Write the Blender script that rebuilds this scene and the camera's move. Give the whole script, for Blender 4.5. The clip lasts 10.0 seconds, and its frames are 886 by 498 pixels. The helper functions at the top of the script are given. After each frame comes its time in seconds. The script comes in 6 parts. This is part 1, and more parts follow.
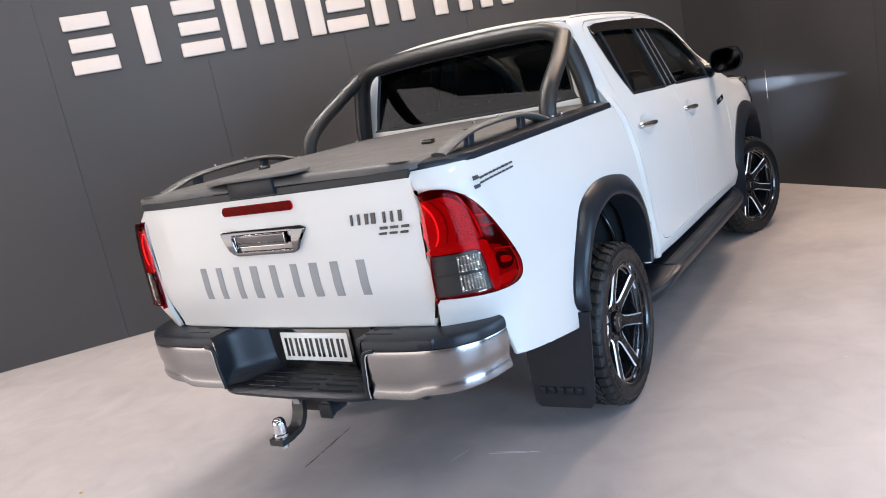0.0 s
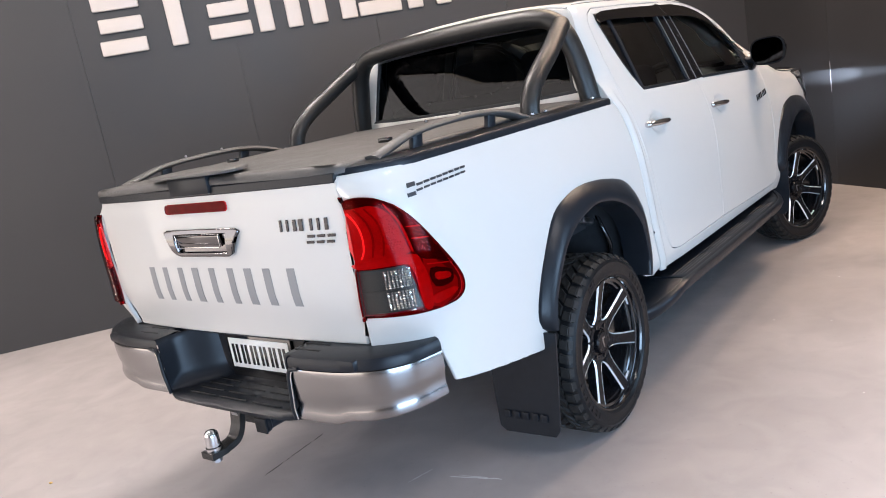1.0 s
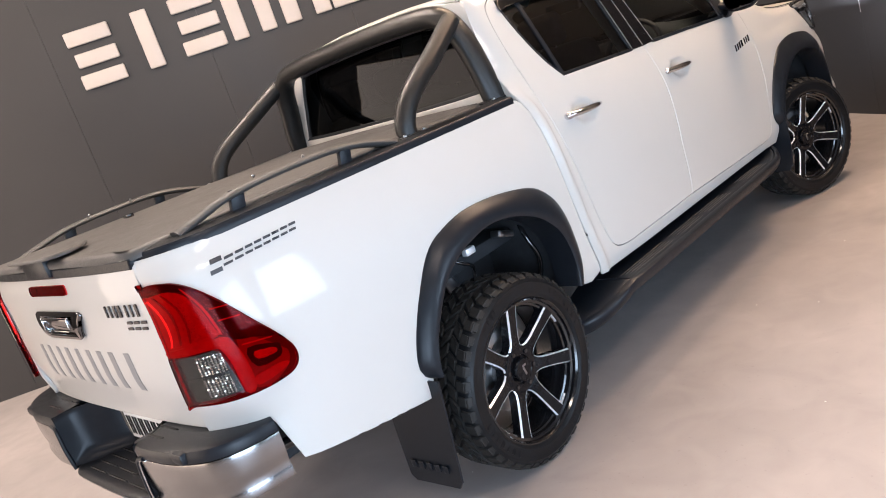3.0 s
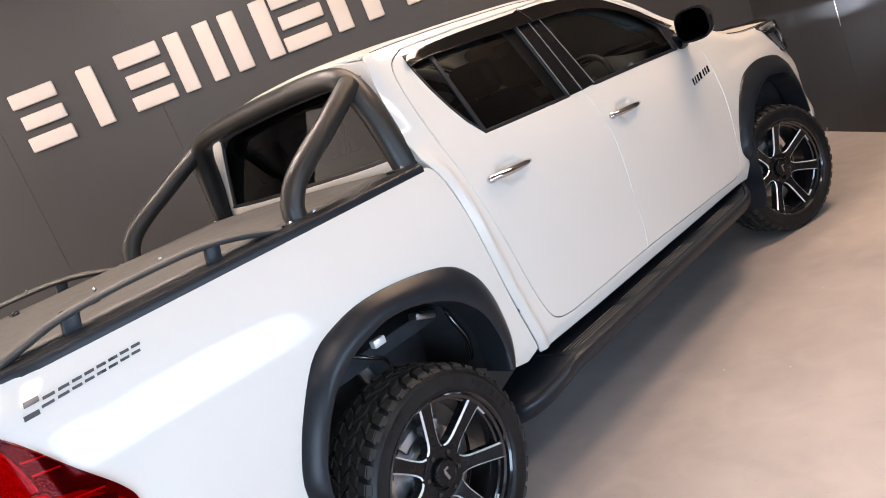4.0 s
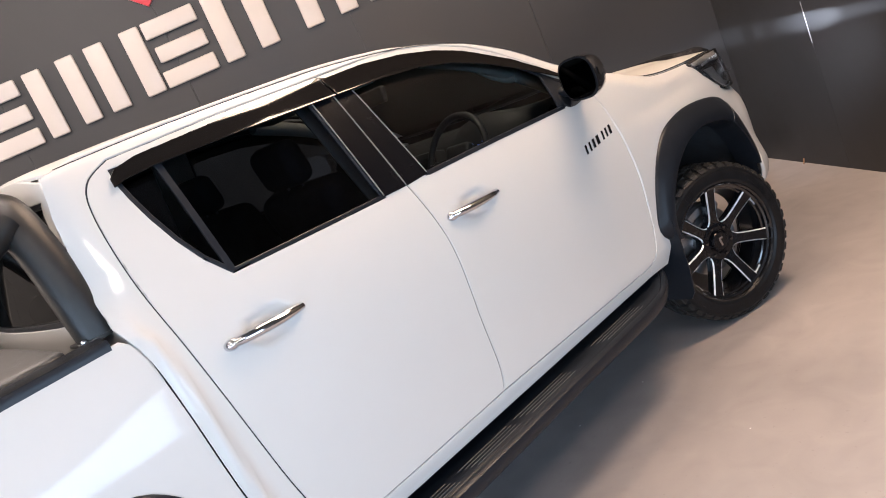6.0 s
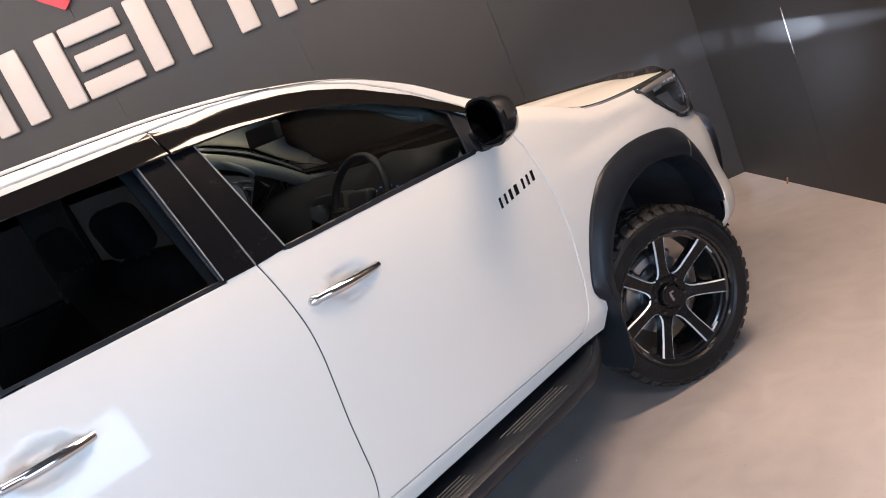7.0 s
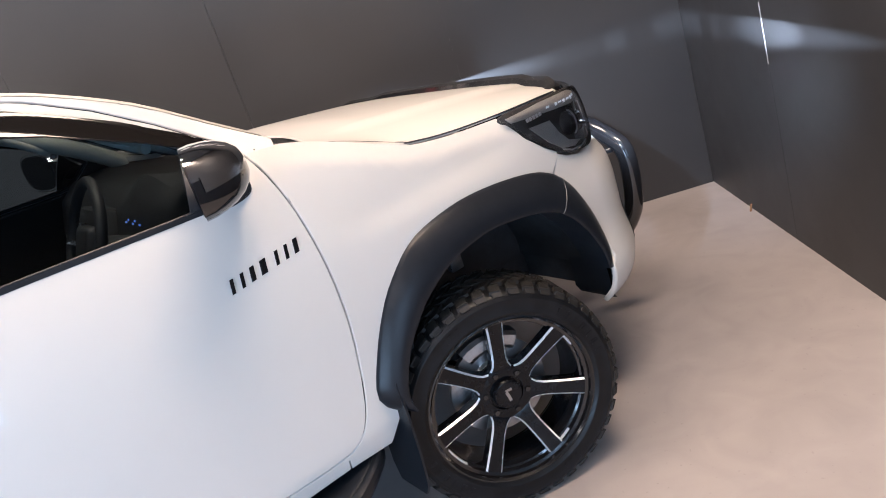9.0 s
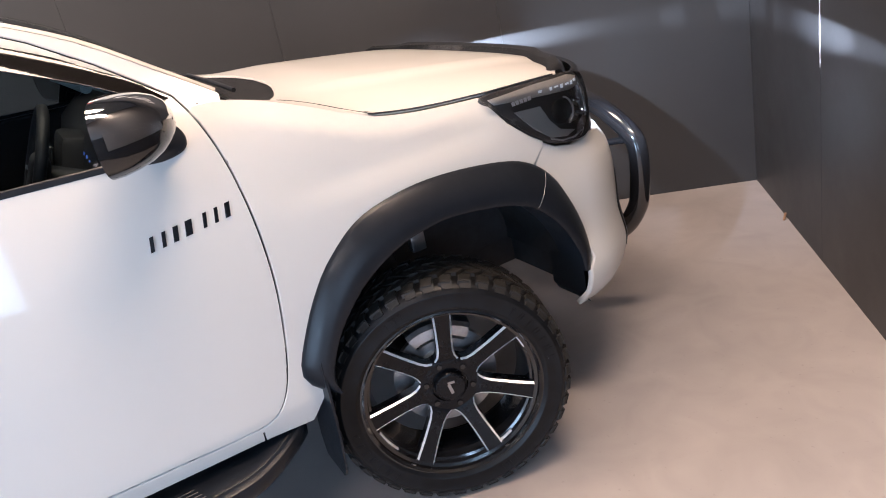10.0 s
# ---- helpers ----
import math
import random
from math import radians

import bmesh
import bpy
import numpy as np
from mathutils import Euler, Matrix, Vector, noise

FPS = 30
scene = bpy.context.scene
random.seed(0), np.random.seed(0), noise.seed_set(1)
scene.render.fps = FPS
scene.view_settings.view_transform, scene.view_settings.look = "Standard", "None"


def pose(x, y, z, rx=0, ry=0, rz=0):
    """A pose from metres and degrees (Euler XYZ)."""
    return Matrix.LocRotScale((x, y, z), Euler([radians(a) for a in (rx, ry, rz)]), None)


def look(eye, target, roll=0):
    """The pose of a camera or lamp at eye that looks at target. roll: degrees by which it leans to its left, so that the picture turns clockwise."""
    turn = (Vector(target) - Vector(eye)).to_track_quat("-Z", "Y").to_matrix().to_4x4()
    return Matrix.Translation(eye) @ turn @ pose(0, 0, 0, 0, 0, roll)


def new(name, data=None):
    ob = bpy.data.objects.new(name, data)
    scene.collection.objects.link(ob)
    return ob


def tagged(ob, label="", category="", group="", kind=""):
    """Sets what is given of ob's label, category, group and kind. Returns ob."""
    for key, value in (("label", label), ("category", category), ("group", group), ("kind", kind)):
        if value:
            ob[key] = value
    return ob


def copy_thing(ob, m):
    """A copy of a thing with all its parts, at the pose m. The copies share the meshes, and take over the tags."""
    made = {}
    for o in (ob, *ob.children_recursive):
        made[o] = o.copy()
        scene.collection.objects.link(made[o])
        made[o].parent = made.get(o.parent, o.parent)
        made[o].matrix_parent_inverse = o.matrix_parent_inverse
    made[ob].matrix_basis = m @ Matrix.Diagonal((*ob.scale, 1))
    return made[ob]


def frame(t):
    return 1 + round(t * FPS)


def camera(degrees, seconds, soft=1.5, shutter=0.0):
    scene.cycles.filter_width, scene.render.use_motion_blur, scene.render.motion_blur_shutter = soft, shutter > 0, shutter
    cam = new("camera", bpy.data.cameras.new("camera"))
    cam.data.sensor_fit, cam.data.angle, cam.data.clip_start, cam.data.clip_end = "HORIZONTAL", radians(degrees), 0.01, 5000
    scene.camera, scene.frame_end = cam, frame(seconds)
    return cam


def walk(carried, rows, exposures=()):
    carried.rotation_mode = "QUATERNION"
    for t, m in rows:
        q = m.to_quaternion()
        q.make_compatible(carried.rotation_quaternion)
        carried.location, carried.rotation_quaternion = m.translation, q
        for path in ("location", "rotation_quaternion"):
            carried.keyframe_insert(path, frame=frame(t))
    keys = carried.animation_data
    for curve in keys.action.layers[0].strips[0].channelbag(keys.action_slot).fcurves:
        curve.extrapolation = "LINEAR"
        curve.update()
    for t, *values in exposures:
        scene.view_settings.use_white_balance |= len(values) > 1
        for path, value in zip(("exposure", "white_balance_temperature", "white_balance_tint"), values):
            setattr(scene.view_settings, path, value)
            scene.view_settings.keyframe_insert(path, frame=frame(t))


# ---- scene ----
cam = camera(60.0, 10.0, soft=1.0)
PATH = [
    (0, (2.154, -3.223, 1.585), (1.066, -1.595, 1.180), -11.4),
    (0.5, (2.319, -2.995, 1.590), (1.146, -1.426, 1.187), -10.5),
    (1, (2.387, -2.745, 1.547), (1.136, -1.240, 1.134), -10.4),
    (1.5, (2.458, -2.488, 1.536), (1.142, -1.047, 1.099), -11.7),
    (2, (2.621, -2.314, 1.549), (1.251, -0.932, 1.088), -14.0),
    (3.3, (2.849, -1.817, 1.605), (1.395, -0.519, 1.157), -20.2),
    (3.5, (2.850, -1.706, 1.608), (1.390, -0.407, 1.181), -20.9),
    (4, (2.884, -1.386, 1.612), (1.412, -0.095, 1.206), -22.0),
    (4.5, (2.914, -1.070, 1.627), (1.430, 0.213, 1.233), -22.7),
    (5, (2.869, -0.719, 1.626), (1.376, 0.550, 1.229), -23.2),
    (5.5, (2.855, -0.386, 1.631), (1.350, 0.865, 1.221), -23.5),
    (7, (2.785, 0.654, 1.656), (1.242, 1.840, 1.193), -23.8),
    (7.5, (2.774, 1.000, 1.668), (1.222, 2.163, 1.176), -23.7),
    (8, (2.724, 1.323, 1.648), (1.165, 2.455, 1.115), -22.9),
    (8.5, (2.676, 1.614, 1.658), (1.102, 2.698, 1.070), -21.1),
    (9, (2.707, 1.882, 1.655), (1.112, 2.898, 1.004), -18.4),
    (9.5, (2.762, 2.087, 1.675), (1.134, 3.009, 0.965), -15.0),
    (10, (2.766, 2.263, 1.659), (1.100, 3.069, 0.900), -12.2),
]
EXPOSURES = [(0.0, 0.22, 5330, 9), (1.0, 0.22, 5480, 10), (2.0, 0.2, 6040, 13), (4.0, 0.18, 6110, 14), (5.5, 0.18, 5950, 13), (7.0, 0.22, 5720, 13), (8.0, 0.32, 5520, 12), (9.0, 0.40, 5330, 11), (9.5, 0.40, 5340, 12), (10.0, 0.38, 5480, 13)]
walk(cam, [(t, look(eye, target, roll)) for t, eye, target, roll in PATH], EXPOSURES)

# ---- the room's own axes: u along the lettered wall, v along the other, both from their corner ----
CORNER = Vector((-0.092, 5.689, 0.0))
D1, D2 = Vector((0.603, 0.798, 0.0)), Vector((0.798, -0.603, 0.0))
ROOM_U, ROOM_V, ROOM_H = -12.0, 10.0, 4.2
OPEN_V0, OPEN_V1, OPEN_Z, SILL_Z = 6.4, 9.8, 2.35, 0.70
OPEN_U0, OPEN_U1 = -6.2, -2.6
# extent of the invented opening in the end wall, for the tailgate's fill light
FILL_V0, FILL_V1, FILL_Z = 0.8, 9.6, 3.8


def room(u, v, z):
    return CORNER + D1 * u + D2 * v + Vector((0, 0, z))


# ---- world, lights ----
world = bpy.data.worlds.new("sky")
scene.world = world
world.use_nodes = True
wn = world.node_tree
sky = wn.nodes.new("ShaderNodeTexSky")
sky.sky_type, sky.sun_disc, sky.sun_elevation, sky.sun_rotation = "NISHITA", False, radians(45), radians(310)
wn.links.new(sky.outputs[0], wn.nodes["Background"].inputs[0])
wn.nodes["Background"].inputs[1].default_value = 0.12


def lamp(name, kind, m, energy, colour, **more):
    data = bpy.data.lights.new(name, kind)
    data.energy, data.color = energy, colour
    if kind == "AREA":
        data.shape, data.size, data.size_y = "RECTANGLE", more["size"], more["size_y"]
    if kind == "SPOT":
        data.spot_size, data.spot_blend, data.shadow_soft_size = more["angle"], more["blend"], more["radius"]
    if kind == "SUN":
        data.angle = more["angle"]
    ob = new(name, data)
    ob.matrix_world = m
    return ob


lamp("sun", "SUN", look((-6, 5, 8), (0, 0, 0)), 2.5, (1.0, 0.95, 0.88), angle=radians(0.6))
WARM = (1.0, 0.81, 0.64)
WARMER = (1.0, 0.69, 0.44)
COOL = (0.65, 0.83, 1.0)
CEILING_LAMPS = [(-2.2, 2.2, 95), (-4.8, 2.7, 130), (-7.4, 2.2, 78), (-0.7, 3.2, 130), (-3.8, 3.9, 10), (-6.4, 3.9, 16), (-2.2, 7.0, 85), (-4.8, 7.0, 16), (-7.4, 7.0, 14), (-10.0, 1.8, 170), (-10.4, 7.0, 125)]
for lu, lv, watts in CEILING_LAMPS:
    p = room(lu, lv, ROOM_H - 0.09)
    lamp("ceiling_lamp", "AREA", Matrix.Translation(p) @ Matrix.Rotation(math.atan2(D1.y, D1.x), 4, "Z"), watts, WARMER if lu > -3 and lv < 5 else WARM, size=1.5, size_y=0.5)
mid = room(0.02, (OPEN_V0 + OPEN_V1) / 2, (SILL_Z + OPEN_Z) / 2)
lamp("daylight", "AREA", look(mid, mid - D1), 165, COOL, size=OPEN_V1 - OPEN_V0 - 0.1, size_y=OPEN_Z - SILL_Z - 0.1)
mid = room((OPEN_U0 + OPEN_U1) / 2, ROOM_V + 0.02, OPEN_Z / 2)
lamp("daylight", "AREA", look(mid, mid - D2), 245, COOL, size=OPEN_U1 - OPEN_U0 - 0.1, size_y=OPEN_Z - 0.1)
# added warm fill from an unseen source, brightens the tailgate
mid = room(ROOM_U - 0.02, (FILL_V0 + FILL_V1) / 2, FILL_Z / 2)
lamp("tailgate_fill", "AREA", look(mid, mid + D1), 265, (1.0, 0.75, 0.52), size=FILL_V1 - FILL_V0 - 0.1, size_y=FILL_Z - 0.1)


# ---- materials ----
def material(name, base, rough=0.5, metal=0.0, coat=0.0, vary=0.0, scale=8.0, bump=0.0, bump_scale=200.0, rough_vary=0.0, spec=0.5, stretch=(1, 1, 1)):
    m = bpy.data.materials.new(name)
    m.use_nodes = True
    t = m.node_tree
    b = t.nodes["Principled BSDF"]
    b.inputs["Base Color"].default_value = (*base, 1)
    b.inputs["Roughness"].default_value = rough
    b.inputs["Metallic"].default_value = metal
    b.inputs["Specular IOR Level"].default_value = spec
    b.inputs["Coat Weight"].default_value = coat
    b.inputs["Coat Roughness"].default_value = 0.045
    co = t.nodes.new("ShaderNodeTexCoord")
    mp = t.nodes.new("ShaderNodeMapping")
    mp.inputs["Scale"].default_value = stretch
    t.links.new(co.outputs["Object"], mp.inputs[0])
    if vary or rough_vary:
        n = t.nodes.new("ShaderNodeTexNoise")
        n.inputs["Scale"].default_value, n.inputs["Detail"].default_value, n.inputs["Roughness"].default_value = scale, 6, 0.65
        t.links.new(mp.outputs[0], n.inputs["Vector"])
        if vary:
            r = t.nodes.new("ShaderNodeMapRange")
            r.inputs[1].default_value, r.inputs[2].default_value = 0.3, 0.7
            r.inputs[3].default_value, r.inputs[4].default_value = 1 - vary, 1 + vary
            t.links.new(n.outputs[0], r.inputs[0])
            x = t.nodes.new("ShaderNodeMix")
            x.data_type, x.blend_type = "RGBA", "MULTIPLY"
            x.inputs[0].default_value = 1
            x.inputs[6].default_value = (*base, 1)
            t.links.new(r.outputs[0], x.inputs[7])
            t.links.new(x.outputs[2], b.inputs["Base Color"])
        if rough_vary:
            r2 = t.nodes.new("ShaderNodeMapRange")
            r2.inputs[1].default_value, r2.inputs[2].default_value = 0.3, 0.7
            r2.inputs[3].default_value, r2.inputs[4].default_value = max(0.02, rough - rough_vary), rough + rough_vary
            t.links.new(n.outputs[0], r2.inputs[0])
            t.links.new(r2.outputs[0], b.inputs["Roughness"])
    if bump:
        n2 = t.nodes.new("ShaderNodeTexNoise")
        n2.inputs["Scale"].default_value, n2.inputs["Detail"].default_value = bump_scale, 3
        t.links.new(mp.outputs[0], n2.inputs["Vector"])
        bp = t.nodes.new("ShaderNodeBump")
        bp.inputs["Strength"].default_value, bp.inputs["Distance"].default_value = bump, 0.002
        t.links.new(n2.outputs[0], bp.inputs["Height"])
        t.links.new(bp.outputs[0], b.inputs["Normal"])
    return m


def glass(name, tint, gloss=0.04, index=1.5):
    m = bpy.data.materials.new(name)
    m.use_nodes = True
    t = m.node_tree
    t.nodes.remove(t.nodes["Principled BSDF"])
    out = t.nodes["Material Output"]
    tr, gl, mix, fr = (t.nodes.new("ShaderNode" + k) for k in ("BsdfTransparent", "BsdfGlossy", "MixShader", "Fresnel"))
    tr.inputs[0].default_value = (*tint, 1)
    gl.inputs["Roughness"].default_value = gloss
    fr.inputs[0].default_value = index
    t.links.new(fr.outputs[0], mix.inputs[0])
    t.links.new(tr.outputs[0], mix.inputs[1])
    t.links.new(gl.outputs[0], mix.inputs[2])
    t.links.new(mix.outputs[0], out.inputs[0])
    return m


def glow(name, colour, strength):
    m = bpy.data.materials.new(name)
    m.use_nodes = True
    b = m.node_tree.nodes["Principled BSDF"]
    b.inputs["Base Color"].default_value = (*colour, 1)
    b.inputs["Emission Color"].default_value = (*colour, 1)
    b.inputs["Emission Strength"].default_value = strength
    return m


WHITE = material("pearl_white_paint", (0.542, 0.526, 0.496), 0.5, metal=0.04, spec=0.3, coat=0.52, vary=0.012, scale=3.0, bump=0.006, bump_scale=900)
BLACK_TRIM = material("satin_black_plastic", (0.0105, 0.0125, 0.0165), 0.33, spec=0.24, vary=0.15, scale=20, bump=0.12, bump_scale=700, rough_vary=0.05)
BLACK_GRAIN = material("grained_black_plastic", (0.011, 0.0115, 0.013), 0.5, spec=0.25, vary=0.2, scale=30, bump=0.5, bump_scale=450, rough_vary=0.06)
RIB_EDGE = material("pale_step_rib", (0.13, 0.115, 0.105), 0.45, spec=0.4, vary=0.3, scale=60, rough_vary=0.08)
BLACK_GLOSS = material("gloss_black", (0.008, 0.008, 0.009), 0.12, coat=0.6, rough_vary=0.03)
BLACK_POWDER = material("black_powder_coat", (0.013, 0.0125, 0.012), 0.36, spec=0.4, vary=0.2, scale=40, bump=0.25, bump_scale=900, rough_vary=0.05)
CAVITY = material("dark_underbody", (0.017, 0.019, 0.023), 0.8, vary=0.4, scale=15)
CHROME = material("chrome", (0.62, 0.62, 0.64), 0.06, metal=1.0, rough_vary=0.02, scale=12)
BRUSHED = material("satin_chrome", (0.62, 0.62, 0.63), 0.2, metal=1.0, vary=0.06, rough_vary=0.05, scale=10)
MILLED = material("milled_alloy", (0.85, 0.86, 0.88), 0.34, metal=0.55, rough_vary=0.06, scale=60)
TREAD = material("dusty_tread_rubber", (0.0165, 0.0155, 0.0145), 0.55, spec=0.3, vary=0.35, scale=30, bump=0.3, bump_scale=400)
RUBBER = material("tyre_rubber", (0.0070, 0.0074, 0.0085), 0.36, spec=0.21, vary=0.35, scale=18, bump=0.2, bump_scale=400, rough_vary=0.08)
STEEL = material("bare_steel", (0.36, 0.36, 0.37), 0.35, metal=1.0, vary=0.2, rough_vary=0.1, scale=25)
GREY_DECAL = material("grey_vinyl", (0.22, 0.22, 0.225), 0.4, vary=0.04, scale=12)
SIDE_GLASS = glass("tinted_side_glass", (0.50, 0.57, 0.62), 0.0, 1.30)
PRIVACY = glass("privacy_glass", (0.17, 0.19, 0.225), 0.0, 1.33)
REAR_GLASS = glass("dark_rear_glass", (0.10, 0.108, 0.12), 0.0, 1.33)
WINDSCREEN = glass("windscreen_glass", (0.80, 0.86, 0.83), 0.0)
RED_LENS = glass("red_lens", (0.62, 0.022, 0.030), 0.01, 1.14)
CLEAR_LENS = glass("clear_lens", (0.9, 0.9, 0.9), 0.0)
SEAM_GREY = material("pale_joint", (0.15, 0.15, 0.15), 0.4, vary=0.1, scale=30)
WALL_PAINT = material("charcoal_wall_paint", (0.0272, 0.0260, 0.0262), 0.5, vary=0.12, scale=1.3, bump=0.08, bump_scale=160, rough_vary=0.08)
BUMPER_CHROME = material("bumper_chrome", (0.31, 0.305, 0.31), 0.2, metal=1.0, vary=0.04, rough_vary=0.04, scale=6)
LETTER_WHITE = material("white_acrylic", (0.50, 0.455, 0.42), 0.35, vary=0.02, scale=5)
LOGO_RED = material("red_acrylic", (0.50, 0.03, 0.045), 0.3, vary=0.05, scale=8)
FAR_WALL = material("dark_grey_wall_paint", (0.09, 0.088, 0.086), 0.7, vary=0.06, scale=2)
CEILING_PAINT = material("dark_ceiling_paint", (0.10, 0.098, 0.095), 0.8, vary=0.08, scale=2)
FITTING_WHITE = material("white_lamp_housing", (0.7, 0.69, 0.67), 0.5, vary=0.05, scale=2)


def floor_material():
    m = material("sealed_concrete", (0.360, 0.330, 0.321), 0.42, bump=0.05, bump_scale=60)
    t = m.node_tree
    b = t.nodes["Principled BSDF"]
    co = t.nodes.new("ShaderNodeTexCoord")

    def nz(scale, detail, dist=0.0):
        n = t.nodes.new("ShaderNodeTexNoise")
        n.inputs["Scale"].default_value, n.inputs["Detail"].default_value, n.inputs["Distortion"].default_value = scale, detail, dist
        t.links.new(co.outputs["Object"], n.inputs["Vector"])
        return n.outputs[0]

    def ramp(src, a, bb, lo, hi):
        r = t.nodes.new("ShaderNodeMapRange")
        for i, v in zip(range(1, 5), (a, bb, lo, hi)):
            r.inputs[i].default_value = v
        t.links.new(src, r.inputs[0])
        return r.outputs[0]

    def mul(a, bb):
        n = t.nodes.new("ShaderNodeMath")
        n.operation = "MULTIPLY"
        t.links.new(a, n.inputs[0])
        t.links.new(bb, n.inputs[1])
        return n.outputs[0]

    v = mul(mul(ramp(nz(0.7, 4, 0.6), 0.3, 0.7, 0.90, 1.10), ramp(nz(4.5, 8, 1.0), 0.3, 0.7, 0.93, 1.07)), ramp(nz(55, 3), 0.66, 0.74, 1.0, 0.86))
    x = t.nodes.new("ShaderNodeMix")
    x.data_type, x.blend_type = "RGBA", "MULTIPLY"
    x.inputs[0].default_value = 1
    x.inputs[6].default_value = (0.360, 0.330, 0.321, 1)
    t.links.new(v, x.inputs[7])
    t.links.new(x.outputs[2], b.inputs["Base Color"])
    t.links.new(ramp(nz(2.2, 6, 0.8), 0.3, 0.7, 0.34, 0.56), b.inputs["Roughness"])
    return m


CONCRETE = floor_material()


# ---- mesh helpers ----
def mesh_from(name, verts, faces, mat, parent=None, label="", smooth=True, normals=None):
    me = bpy.data.meshes.new(name)
    me.from_pydata([tuple(v) for v in verts], [], faces)
    me.materials.append(mat)
    me.validate()
    me.shade_smooth() if smooth else me.shade_flat()
    if normals is not None:
        me.normals_split_custom_set_from_vertices([tuple(n) for n in normals])
    ob = new(name, me)
    if parent is not None:
        ob.parent = parent
    return tagged(ob, label) if label else ob


def part(name, bm, mat, parent=None, label="", smooth=False, angle=35):
    """One bmesh as one mesh object under a thing or a part."""
    bmesh.ops.recalc_face_normals(bm, faces=bm.faces)
    me = bpy.data.meshes.new(name)
    bm.to_mesh(me)
    bm.free()
    me.materials.append(mat)
    if smooth:
        me.shade_smooth()
        me.set_sharp_from_angle(angle=radians(angle))
    ob = new(name, me)
    if parent is not None:
        ob.parent = parent
    return tagged(ob, label) if label else ob


def add_box(bm, c, size, m=None, bevel=0.0, seg=2):
    r = bmesh.ops.create_cube(bm, size=1.0)
    vs = r["verts"]
    for v in vs:
        v.co = Vector((v.co.x * size[0], v.co.y * size[1], v.co.z * size[2]))
    if bevel:
        es = list({e for v in vs for e in v.link_edges})
        out = bmesh.ops.bevel(bm, geom=es, offset=bevel, segments=seg, profile=0.5, affect="EDGES")
        vs = list({v for f in out["faces"] for v in f.verts} | {v for v in vs if v.is_valid})
    mm = Matrix.Translation(c) @ (m or Matrix())
    for v in vs:
        v.co = mm @ v.co
    return vs


def box_part(name, c, size, mat, parent=None, label="", m=None, bevel=0.004):
    bm = bmesh.new()
    add_box(bm, Vector(c), size, m, bevel)
    return part(name, bm, mat, parent, label, smooth=bevel > 0)


def hexa(name, corners, mat, parent=None, label=""):
    """A block from its eight corners: four below, four above."""
    faces = [(0, 3, 2, 1), (4, 5, 6, 7), (0, 1, 5, 4), (1, 2, 6, 5), (2, 3, 7, 6), (3, 0, 4, 7)]
    bm = bmesh.new()
    vs = [bm.verts.new(c) for c in corners]
    for f in faces:
        bm.faces.new([vs[i] for i in f])
    return part(name, bm, mat, parent, label)


def room_block(name, u0, u1, v0, v1, z0, z1, mat, parent=None, label=""):
    q = [(u0, v0), (u1, v0), (u1, v1), (u0, v1)]
    return hexa(name, [room(u, v, z0) for u, v in q] + [room(u, v, z1) for u, v in q], mat, parent, label)


def spline(pts, n=8, closed=False):
    """Points along a smooth curve through pts, n to a span."""
    p = [Vector(q) for q in pts]
    k = len(p)
    out = []
    for i in range(k if closed else k - 1):
        a, b, c, d = (p[(i + j) % k] if closed else p[min(max(i + j, 0), k - 1)] for j in (-1, 0, 1, 2))
        for j in range(n):
            s = j / n
            out.append(0.5 * ((2 * b) + (c - a) * s + (2 * a - 5 * b + 4 * c - d) * s * s + (3 * b - a - 3 * c + d) * s ** 3))
    if not closed:
        out.append(p[-1])
    return out


def even(pts, n):
    """n points at even steps along a polyline."""
    p = [Vector(q) for q in pts]
    acc = [0.0]
    for a, b in zip(p, p[1:]):
        acc.append(acc[-1] + (b - a).length)
    out, j = [], 0
    for i in range(n):
        s = acc[-1] * i / (n - 1)
        while j < len(p) - 2 and acc[j + 1] < s:
            j += 1
        f = (s - acc[j]) / max(acc[j + 1] - acc[j], 1e-9)
        out.append(p[j].lerp(p[j + 1], min(max(f, 0), 1)))
    return out


def tube(name, pts, radius, mat, parent=None, label="", sides=16, caps=True, oval=1.0):
    """A round bar along pts."""
    bm = bmesh.new()
    p = [Vector(q) for q in pts]
    n = len(p)
    rings = []
    t0 = (p[1] - p[0]).normalized()
    side = t0.cross(Vector((0, 0, 1)) if abs(t0.z) < 0.9 else Vector((0, 1, 0))).normalized()
    for i in range(n):
        t = (p[min(i + 1, n - 1)] - p[max(i - 1, 0)]).normalized()
        side = (side - t * side.dot(t)).normalized()
        up = t.cross(side)
        rad = radius[i] if isinstance(radius, (list, tuple)) else radius
        rings.append([bm.verts.new(p[i] + side * math.cos(a) * rad + up * math.sin(a) * rad * oval) for a in (2 * math.pi * j / sides for j in range(sides))])
    for a, b in zip(rings, rings[1:]):
        for j in range(sides):
            bm.faces.new((a[j], a[(j + 1) % sides], b[(j + 1) % sides], b[j]))
    if caps:
        bm.faces.new(rings[0][::-1])
        bm.faces.new(rings[-1])
    return part(name, bm, mat, parent, label, smooth=True, angle=50)


